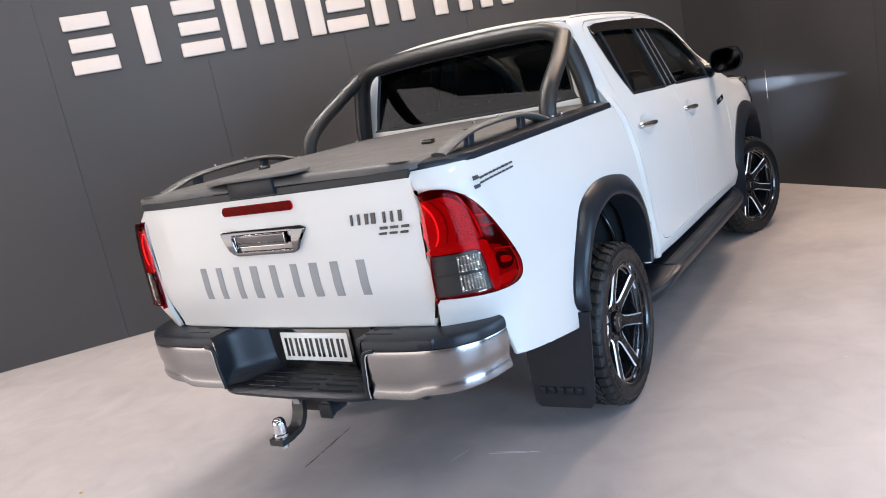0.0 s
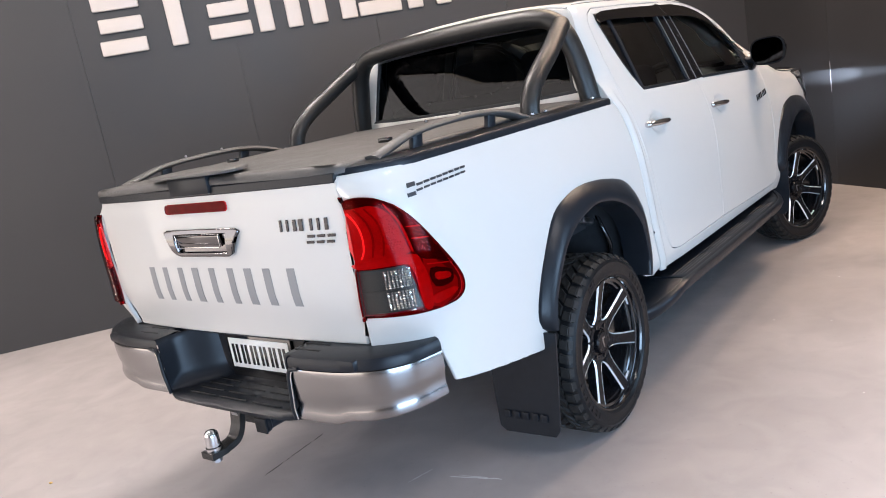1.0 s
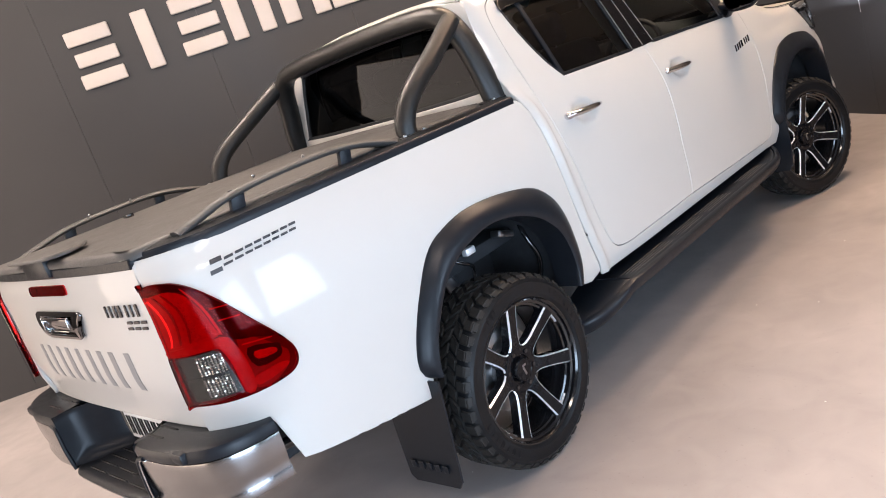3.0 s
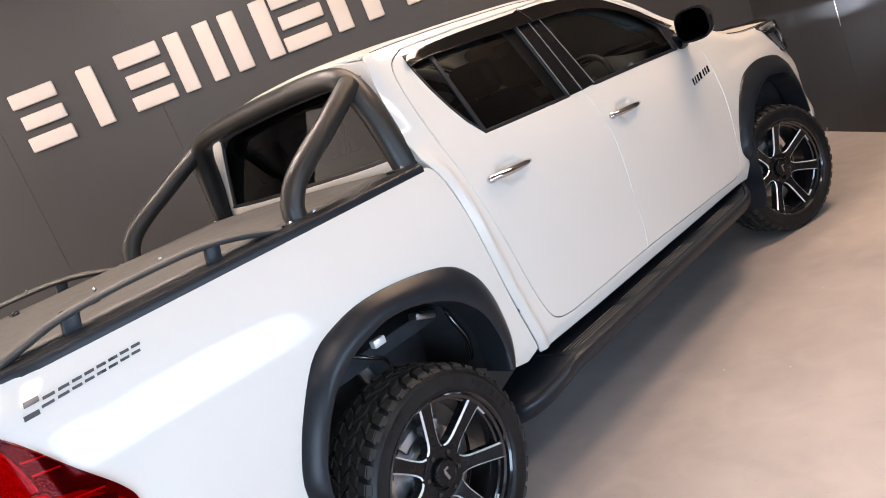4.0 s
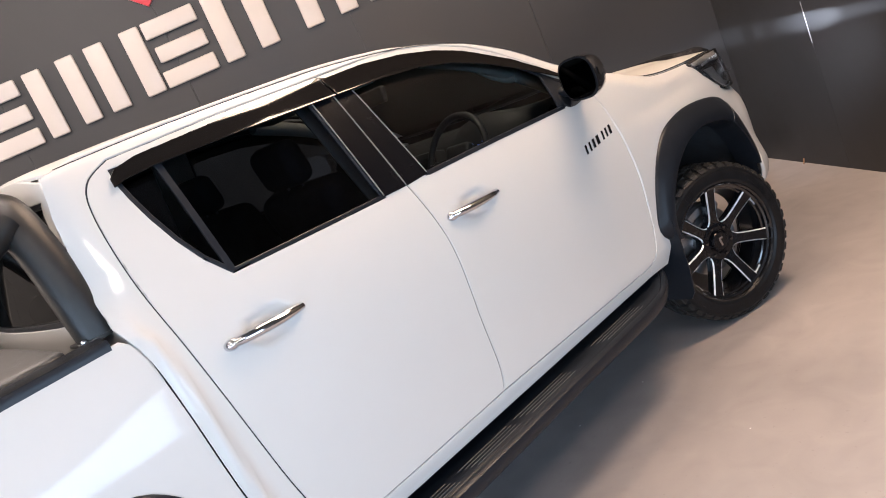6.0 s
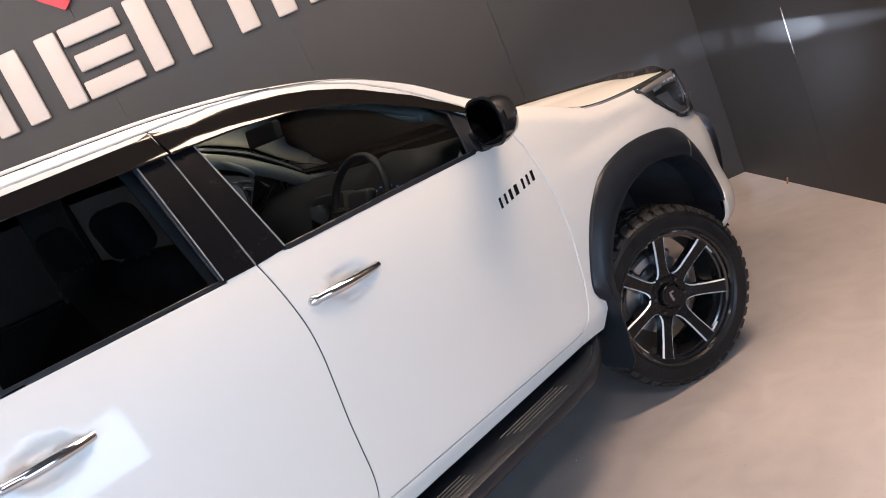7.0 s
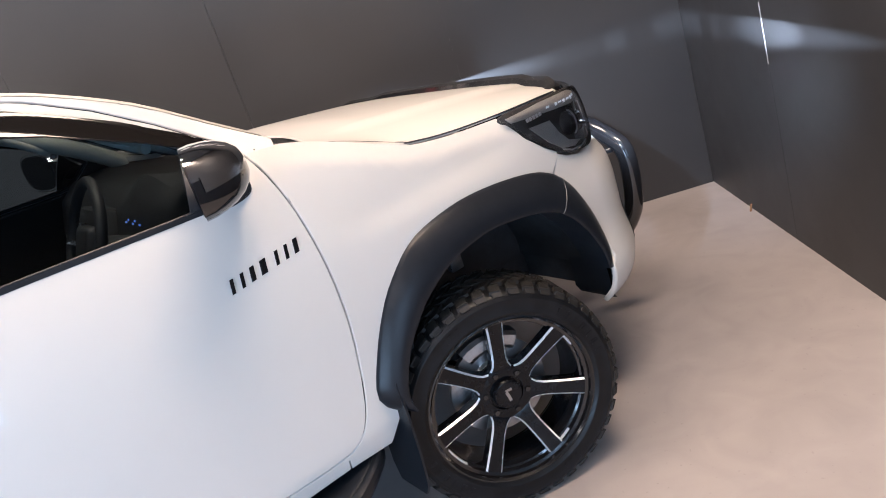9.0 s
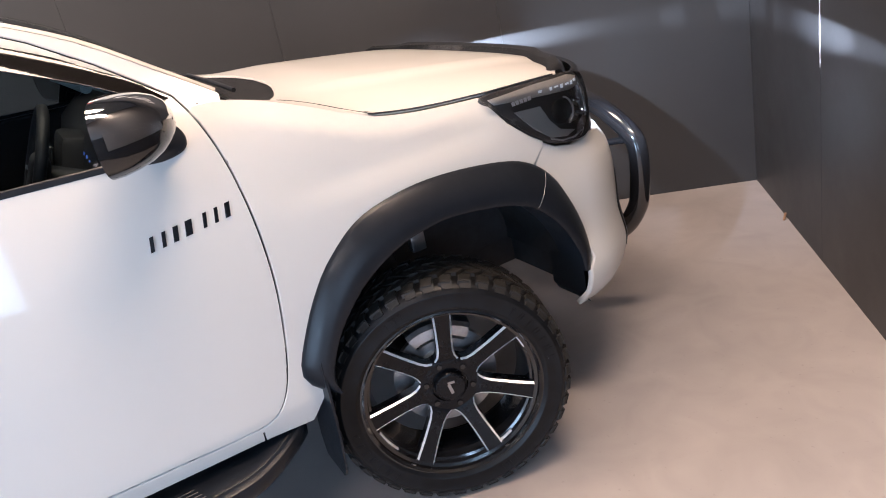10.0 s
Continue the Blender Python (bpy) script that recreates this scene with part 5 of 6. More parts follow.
# rear bumper
bumper = new("rear_bumper")
bumper.parent = truck
tagged(bumper, "black step bumper with satin chrome corners")
for s in (1, -1):
    inner = 0.425 if s > 0 else 0.325
    plan = even(spline([(inner + 0.012, -1.270, 0), (0.52, -1.271, 0), (0.66, -1.256, 0), (0.77, -1.218, 0), (0.832, -1.163, 0), (0.862, -1.100, 0), (0.876, -1.030, 0)], 10), 40)
    rows = []
    rows_top = []
    for i, p in enumerate(plan):
        f = i / 39
        t = (plan[min(i + 1, 39)] - plan[max(i - 1, 0)]).normalized()
        n = Vector((t.y, -t.x, 0))
        zb = 0.568 + 0.016 * smooth_step(0.28, 0.40, f) + 0.018 * smooth_step(0.4, 0.95, f)
        prof = ((0.0, 0.752), (0.007, 0.748), (0.009, 0.740), (0.009, 0.72), (0.008, 0.69), (0.005, zb + 0.074), (0.000, zb + 0.056), (-0.001, zb + 0.044), (0.001, zb + 0.030), (0.005, zb + 0.014), (0.003, zb + 0.002), (-0.004, zb - 0.002), (-0.03, zb - 0.002))
        rows.append([Vector(((p + n * o).x * s, (p + n * o).y, z)) for o, z in prof])
        top = ((0.0, 0.748), (0.008, 0.752), (0.008, 0.775), (0.002, 0.787), (-0.012, 0.793), (-0.10, 0.793), (-0.13, 0.76))
        rows_top.append([Vector(((p + n * o).x * s, (p + n * o).y, z)) for o, z in top])
    loft("corner_plate", rows, BUMPER_CHROME, bumper, "satin chrome bumper corner")
    loft("step_pad", rows_top, BLACK_TRIM, bumper, "black plastic step pad", caps=False)
    box_part("pad_base", (0.560 * s, -1.163, 0.770), (0.33, 0.20, 0.040), BLACK_TRIM, bumper, bevel=0.012)
    for k in range(3):
        box_part("pad_groove", (0.475 * s, -1.218 + 0.05 * k, 0.7925), (0.12, 0.008, 0.006), BLACK_GRAIN, bumper, bevel=0.002)
    # smooth wall of the centre recess, sweeping from the rim to the back and down into the step
    wall = []
    for f in np.linspace(0.0, 1.0, 16):
        y = -1.279 + 0.20 * f
        xt = inner + 0.004 - 0.012 * f - 0.105 * smooth_step(0.25, 1.15, f)
        r = 0.018 + 0.055 * smooth_step(0.0, 0.35, f)
        col = [(xt + 0.014 * (1 - f), 0.792), (xt + 0.006 * (1 - f), 0.786), (xt, 0.770), (xt - 0.004, 0.72), (xt - 0.009, 0.586 + r)]
        col += [(xt - 0.009 - r * (1 - math.cos(radians(a))), 0.586 + r * (1 - math.sin(radians(a)))) for a in (15, 30, 45, 60, 75, 90)]
        wall.append([Vector((x * s, y, z)) for x, z in col])
    loft("recess_wall", wall, BLACK_TRIM, bumper, "smooth black recess wall")
    rim = spline([((inner + 0.060) * s, -1.279, 0.752), ((inner + 0.024) * s, -1.281, 0.746), ((inner + 0.010) * s, -1.283, 0.725), ((inner + 0.004) * s, -1.285, 0.66), ((inner - 0.004) * s, -1.283, 0.61), ((inner - 0.004) * s, -1.279, 0.575)], 5)
    tube("recess_trim", rim, 0.0085, BLACK_TRIM, bumper, sides=10)
    tube("recess_edge", [v + Vector((0.010 * s, -0.002, -0.004)) for v in rim], 0.0028, BRUSHED, bumper, "bright chrome edge", sides=8)
box_part("recess_back", (0, -1.062, 0.68), (0.78, 0.03, 0.24), BLACK_TRIM, bumper, bevel=0.004)
rows = []
for x in np.linspace(-0.338, 0.418, 21):
    b = 0.012 * (x / 0.4) ** 2 + 0.024 * (1 - smooth_step(0.0, 0.06, min(x + 0.338, 0.418 - x)))
    rows.append([Vector((x, y + b, z)) for y, z in ((-1.05, 0.600), (-1.085, 0.590), (-1.12, 0.586), (-1.262, 0.584), (-1.288, 0.579), (-1.300, 0.568), (-1.296, 0.556), (-1.272, 0.548), (-1.15, 0.545))])
step = loft("step_tread", rows, BLACK_TRIM, bumper, "ribbed black plastic step")
for k in range(4):
    for a, b in ((-0.21, -0.06), (-0.03, 0.13), (0.16, 0.32)):
        box_part("tread_rib", ((a + b) / 2, -1.130 - 0.042 * k, 0.5868), (b - a, 0.006, 0.006), BLACK_GRAIN, step, bevel=0.002)

tube("tail_pipe", spline([(0.52, -0.80, 0.53), (0.53, -0.95, 0.555), (0.545, -1.08, 0.552), (0.55, -1.17, 0.548)], 5), 0.022, BLACK_GLOSS, truck, "dark exhaust tail pipe", sides=16)

# number plate, its characters as plain bars
plate = new("number_plate")
plate.parent = truck
tagged(plate, "white number plate with black bars in a black surround")
PX = 0.033
box_part("surround", (PX, -1.083, 0.676), (0.385, 0.014, 0.182), BLACK_GLOSS, plate, bevel=0.004)
PLATE_WHITE = material("reflective_white", (0.78, 0.78, 0.76), 0.35, vary=0.02, scale=40)
box_part("plate", (PX, -1.089, 0.686), (0.355, 0.006, 0.120), PLATE_WHITE, plate, bevel=0.002)
for i in range(6):
    for dx in (-0.012, 0.012):
        box_part("character_bar", (PX - 0.138 + 0.0555 * i + dx, -1.0935, 0.684), (0.0125, 0.003, 0.078), BLACK_GLOSS, plate, bevel=0.0)
for i in range(2):
    box_part("caption_bar", (PX - 0.035 + 0.085 * i, -1.088, 0.611), (0.09 - 0.03 * i, 0.002, 0.010), PLATE_WHITE, plate, bevel=0.0)
box_part("caption_bar", (PX, -1.088, 0.759), (0.16, 0.002, 0.006), PLATE_WHITE, plate, bevel=0.0)
bm = bmesh.new()
add_box(bm, Vector((PX - 0.11, -1.088, 0.611)), (0.012, 0.002, 0.012))
part("caption_mark", bm, LOGO_RED, plate)
box_part("lamp_housing", (0.0, -1.090, 0.772), (0.06, 0.03, 0.018), LOGO_RED, bumper, "small plate lamp", bevel=0.004)

# tow bar
tow = new("tow_bar")
tow.parent = truck
tagged(tow, "black tow bar tongue with a chromed ball cover")
TX = 0.02
c = spline([(TX, -1.395, 0.420), (TX, -1.33, 0.420), (TX, -1.275, 0.430), (TX, -1.245, 0.470), (TX, -1.232, 0.52), (TX, -1.20, 0.55), (TX, -1.08, 0.555)], 5)
rows = []
for i, p in enumerate(c):
    t = (c[min(i + 1, len(c) - 1)] - c[max(i - 1, 0)]).normalized()
    n = Vector((0, -t.z, t.y))
    wd = 0.034 if i < 6 else 0.028
    rows.append([p + Vector((a * wd, 0, 0)) + n * b for a, b in ((-1, -0.012), (1, -0.012), (1.0, 0.012), (-1.0, 0.012))])
loft("tongue", rows, BLACK_POWDER, tow, closed=True, caps=True)
bm = bmesh.new()
rg = lathe(bm, [(0.030, 0.0), (0.030, 0.012), (0.026, 0.016), (0.026, 0.055), (0.024, 0.064), (0.016, 0.073), (0.004, 0.076)], 28, Matrix.Translation((TX, -1.36, 0.432)))
bm.faces.new(rg[-1])
part("ball_cover", bm, CHROME, tow, "chromed ball cover", smooth=True, angle=40)
bm = bmesh.new()
rg = lathe(bm, [(0.019, 0.0), (0.019, -0.022), (0.012, -0.024)], 6, Matrix.Translation((TX, -1.36, 0.408)))
bm.faces.new(rg[-1])
part("nut", bm, STEEL, tow, "zinc nut")
box_part("receiver", (TX + 0.035, -1.15, 0.508), (0.15, 0.12, 0.085), BLACK_POWDER, tow, bevel=0.008)
box_part("rating_plate", (TX, -1.2475, 0.515), (0.035, 0.002, 0.05), STEEL, tow, "small steel rating plate", bevel=0.0, m=Matrix.Rotation(radians(12), 4, "X"))
bm = bmesh.new()
rg = lathe(bm, [(0.030, 0.0), (0.036, 0.004), (0.036, 0.016), (0.030, 0.022), (0.030, 0.09), (0.004, 0.09)], 24, Matrix.Translation((TX + 0.135, -1.235, 0.488)) @ Matrix.Rotation(radians(-90), 4, "X"))
bm.faces.new(rg[0])
part("socket", bm, BLACK_TRIM, tow, "black round trailer socket", smooth=True, angle=40)
box_part("socket_lid", (TX + 0.135, -1.240, 0.486), (0.062, 0.008, 0.058), BLACK_GRAIN, tow, bevel=0.004)
tube("safety_loop", spline([(TX - 0.06, -1.17, 0.535), (TX - 0.075, -1.21, 0.515), (TX - 0.045, -1.225, 0.525)], 6), 0.006, STEEL, tow, sides=8)
box_part("cross_member", (0, -1.02, 0.56), (1.3, 0.10, 0.08), CAVITY, truck, bevel=0.01)

# mud flaps
for s in (1, -1):
    bm = bmesh.new()
    prof = [(0.955, 0.60), (0.94, 0.40), (0.925, 0.215), (0.905, 0.19), (0.68, 0.185), (0.655, 0.205), (0.645, 0.35), (0.64, 0.60)]
    a = [bm.verts.new((x * s, -0.480 - 0.06 * (0.6 - z), z)) for x, z in prof]
    b = [bm.verts.new((x * s, -0.472 - 0.06 * (0.6 - z), z)) for x, z in prof]
    bm.faces.new(a)
    bm.faces.new(b[::-1])
    for i in range(len(prof)):
        bm.faces.new((a[i], a[(i + 1) % len(prof)], b[(i + 1) % len(prof)], b[i]))
    fl = part("mud_flap", bm, BLACK_TRIM, truck, "black rubber mud flap")
    for i in range(5):
        box_part("embossed_bar", ((0.70 + 0.042 * i) * s, -0.507, 0.262), (0.026, 0.004, 0.030), BLACK_TRIM, fl, bevel=0.001)
    bm = bmesh.new()
    prof = [(0.955, 0.66), (0.965, 0.56), (0.965, 0.42), (0.955, 0.31), (0.93, 0.275), (0.80, 0.28), (0.78, 0.34), (0.78, 0.60)]
    a = [bm.verts.new((x * s, 2.705 - 0.05 * (0.6 - z), z)) for x, z in prof]
    b = [bm.verts.new((x * s, 2.712 - 0.05 * (0.6 - z), z)) for x, z in prof]
    bm.faces.new(a)
    bm.faces.new(b[::-1])
    for i in range(len(prof)):
        bm.faces.new((a[i], a[(i + 1) % len(prof)], b[(i + 1) % len(prof)], b[i]))
    part("front_mud_flap", bm, BLACK_TRIM, truck, "black rubber front mud flap")

# side steps
OUTX = curve1([0.42, 0.45, 0.52, 0.63, 0.74, 1.5, 2.30, 2.42, 2.52, 2.60, 2.66], [0.835, 0.885, 0.945, 0.985, 1.000, 1.006, 1.006, 0.995, 0.96, 0.91, 0.85])
for s in (1, -1):
    rows = []
    for y in np.linspace(0.42, 2.64, 75):
        x = OUTX(y)
        zt = 0.440 + 0.03 * (1 - smooth_step(2.66, 2.44, y)) - 0.085 * max(0.0, 0.716 - y) / 0.29
        prof = [(0.70, zt - 0.01), (0.82, zt), (x - 0.040, zt), (x - 0.034, zt - 0.004), (x - 0.028, zt + 0.001), (x - 0.012, zt + 0.0005), (x - 0.003, zt - 0.006), (x, zt - 0.020), (x - 0.012, zt - 0.050), (x - 0.03, zt - 0.068), (x - 0.09, zt - 0.075), (0.72, zt - 0.06)]
        rows.append([Vector((max(q, 0.70) * s, y, z)) for q, z in prof])
    sb = loft("side_step", rows, BLACK_TRIM, truck, "black plastic running board", closed=True, caps=True)
    for y0, y1 in ((0.74, 1.14), (1.20, 1.46), (1.50, 1.80), (2.00, 2.30)):
        for k in range(4):
            box_part("tread_rib", ((0.902 + 0.017 * k) * s, (y0 + y1) / 2 + 0.012 * k, 0.4395), (0.003, y1 - y0 - 0.01 * k, 0.005), RIB_EDGE, sb, bevel=0.001)
    tube("step_ridge", [(0.79 * s, 0.712, 0.440), (0.88 * s, 0.714, 0.441), (0.955 * s, 0.718, 0.440), (0.978 * s, 0.724, 0.430)], 0.004, BLACK_TRIM, sb, sides=8)
    for y in (0.9, 1.55, 2.2):
        box_part("step_bracket", (0.74 * s, y, 0.42), (0.34, 0.05, 0.03), CAVITY, sb, bevel=0.004)

# ---- doors: handles, visors, pillars ----
PILLAR_BLACK = material("gloss_black_pillar_film", (0.004, 0.004, 0.005), 0.24, spec=0.16, vary=0.1, scale=20, rough_vary=0.04)
VISOR = material("smoked_acrylic", (0.007, 0.006, 0.0055), 0.07, spec=0.3, rough_vary=0.02)
SHIELD_TOP = curve1([0.70, 0.82, 1.1, 1.5, 1.70, 1.88, 2.03, 2.16, 2.35, 2.50, 2.60], [1.735, 1.752, 1.758, 1.758, 1.756, 1.737, 1.705, 1.663, 1.571, 1.480, 1.390])
PILLAR_EDGE = material("grey_rubber_edge", (0.16, 0.155, 0.15), 0.4, vary=0.1, scale=30)
MIRROR_TINT = material("tinted_mirror", (0.05, 0.052, 0.058), 0.04, metal=1.0)
for s in (1, -1):
    for hy, hz in HANDLES:
        line, rad = [], []
        for i in range(21):
            f = i / 20
            y = hy - 0.118 + 0.236 * f
            x0 = PZ(1.185)
            x = x0 + 0.012 + 0.024 * math.sin(math.pi * min(max(f, 0.02), 0.98)) ** 0.5
            line.append((x * s, y, hz + 0.004 - 0.010 * f))
            rad.append(0.0200 * (0.55 + 0.45 * math.sin(math.pi * min(max(f, 0.03), 0.97)) ** 0.35))
        h = tube("door_handle", line, rad, CHROME, truck, "chrome pull door handle", sides=16, oval=0.80)
        bm = bmesh.new()
        bmesh.ops.create_uvsphere(bm, u_segments=14, v_segments=8, radius=1.0)
        bm.transform(Matrix.Translation(((PZ(1.18) + 0.014) * s, hy - 0.115, hz + 0.003)) @ Matrix.Diagonal((0.020, 0.026, 0.017, 1)))
        part("lock_cover", bm, CHROME, h, smooth=True)
    rvis = [(0.716, 1.690), (0.722, 1.716), (0.748, 1.738), (0.82, 1.752), (1.1, 1.758), (1.505, 1.758), (1.509, 1.690), (1.1, 1.702), (0.84, 1.706), (0.755, 1.700)]
    fvis = [(1.517, 1.690), (1.512, 1.758), (1.70, 1.756), (1.88, 1.737), (2.03, 1.705), (2.16, 1.663), (2.35, 1.571), (2.50, 1.480), (2.580, 1.410), (2.545, 1.410), (2.40, 1.492), (2.20, 1.585), (2.05, 1.636), (1.90, 1.668), (1.72, 1.684)]
    for o in (rvis, fvis):
        panel("weathershield", o, lambda y, z: (cab(y, z)[0] + 0.020 * smooth_step(-0.004, 0.075, SHIELD_TOP(y) - z), y, z), VISOR, truck, "smoked gloss acrylic weathershield", side=s, sp=0.009, lift=0.006, depth=0.004, roll=0.0015)
    panel("pillar_trim", [(1.416, 1.748), (1.5045, 1.768), (1.535, 1.330), (1.434, 1.333)], cab, PILLAR_BLACK, truck, "satin black door pillar trim", side=s, sp=0.04, lift=0.003, depth=0.006, roll=0.001)
    panel("pillar_trim", [(1.508, 1.768), (1.588, 1.745), (1.644, 1.332), (1.5385, 1.329)], cab, PILLAR_BLACK, truck, "satin black door pillar trim", side=s, sp=0.04, lift=0.003, depth=0.006, roll=0.001)
    for e0, e1 in (((1.418, 1.745), (1.436, 1.337)), ((1.506, 1.765), (1.5368, 1.333)), ((1.586, 1.742), (1.642, 1.337))):
        panel("pillar_edge", [(e0[0] - 0.002, e0[1]), (e0[0] + 0.002, e0[1]), (e1[0] + 0.002, e1[1]), (e1[0] - 0.002, e1[1])], cab, PILLAR_EDGE, truck, "thin grey rubber edge", side=s, sp=0.05, lift=0.0055, depth=0.003, roll=0.0005)
    panel("window_divider", [(0.852, 1.735), (0.872, 1.735), (0.872, 1.362), (0.852, 1.366)], cab, BLACK_TRIM, truck, "black quarter window divider", side=s, sp=0.04, lift=0.001, depth=0.01, roll=0.001)
    panel("belt_trim", [(1.646, 1.338), (2.02, 1.326), (2.44, 1.305), (2.44, 1.292), (2.02, 1.311), (1.648, 1.324)], cab, BLACK_TRIM, truck, "black belt line trim", side=s, sp=0.03, lift=0.003, depth=0.006, roll=0.001)
    panel("mirror_sail", [(2.41, 1.306), (2.48, 1.310), (2.535, 1.375), (2.47, 1.455), (2.445, 1.40)], cab, BLACK_TRIM, truck, "black mirror mounting panel", side=s, sp=0.03, lift=0.004, depth=0.01, roll=0.001)
    # door mirror
    mir = new("door_mirror")
    mir.parent = truck
    tagged(mir, "door mirror with a chrome shell")

    def ring(y, k, a0, a1, n=26, cx=0.985, cz=1.392):
        out = []
        for i in range(n + 1):
            a = radians(a0 + (a1 - a0) * i / n)
            ca, sa = math.cos(a), math.sin(a)
            ex = abs(ca) ** 0.62 * (1 if ca > 0 else -1) * 0.116 * k
            ez = abs(sa) ** 0.72 * (1 if sa > 0 else -1) * 0.085 * k
            out.append(Vector(((cx + ex - 0.02 * (1 - k)) * s, y + 0.045 * ex / 0.128 * -1, cz + ez + 0.03 * ex)))
        return out

    stations = ((2.403, 1.0), (2.426, 0.995), (2.456, 0.94), (2.486, 0.84), (2.511, 0.70), (2.531, 0.51), (2.543, 0.28), (2.546, 0.05))
    loft("shell", [ring(y, k, 6, 208) for y, k in stations], CHROME, mir, "chrome mirror shell", angle=60)
    loft("lower_shell", [ring(y, k, 208, 366) for y, k in stations], BLACK_GLOSS, mir, "gloss black lower mirror shell", angle=60)
    bm = bmesh.new()
    bm.faces.new([bm.verts.new(v) for v in ring(2.405, 0.985, 0, 360, 40)[:-1]])
    part("bezel", bm, BLACK_TRIM, mir)
    bm = bmesh.new()
    bm.faces.new([bm.verts.new(v) for v in ring(2.401, 0.90, 0, 360, 40)[:-1]])
    part("mirror_glass", bm, MIRROR_TINT, mir, "mirror glass")
    tube("mirror_foot", spline([(0.83 * s, 2.49, 1.355), (0.88 * s, 2.48, 1.345), (0.94 * s, 2.47, 1.338), (0.98 * s, 2.46, 1.345)], 5), 0.028, BLACK_TRIM, mir, oval=0.75)
    base = [(p.x, p.y) for p in spline([(2.500, 1.372, 0), (2.540, 1.362, 0), (2.566, 1.345, 0), (2.576, 1.322, 0), (2.568, 1.300, 0), (2.54, 1.290, 0), (2.50, 1.287, 0), (2.462, 1.298, 0), (2.455, 1.335, 0)], 4, closed=True)]
    panel("hinge_gasket", shrink(base, -0.005), cab, BLACK_GRAIN, mir, "black rubber gasket", side=s, sp=0.012, lift=0.006, depth=0.008, roll=0.002)
    panel("mirror_hinge", base, lambda y, z: (cab(y, z)[0] + 0.040 * smooth_step(2.585, 2.50, y) * smooth_step(1.280, 1.325, z), y, z), BLACK_TRIM, mir, "black hinge cover", side=s, sp=0.012, lift=0.012, depth=0.008, roll=0.004)
    loft("shell_edge", [ring(y, k * 1.01, 198, 206, 4) for y, k in stations[:7]], BRUSHED, mir, "bright edge under the mirror shell", angle=60)
    loft("indicator", [ring(y, k * 1.02, -4, 9, 6) for y, k in stations[1:6]], BRUSHED, mir, "clear side indicator strip", angle=60)

# ---- front of the truck ----
HEAD = sp2([(-0.020, 1.194), (0.02, 1.135), (0.10, 1.055), (0.20, 0.992), (0.29, 0.970), (0.37, 0.972), (0.42, 1.03), (0.44, 1.10), (0.425, 1.158), (0.36, 1.176), (0.18, 1.188)], 4)
HEAD_DARK = material("headlamp_housing", (0.045, 0.044, 0.045), 0.25, coat=0.4, rough_vary=0.05)
LAMP_GREY = material("satin_grey_lamp_trim", (0.42, 0.41, 0.40), 0.3, coat=0.3, rough_vary=0.05)
HEAD_SILVER = material("silvered_reflector", (0.62, 0.62, 0.63), 0.22, metal=0.25, rough_vary=0.06)
LED = glow("lit_projector", (0.95, 0.97, 1.0), 0.25)
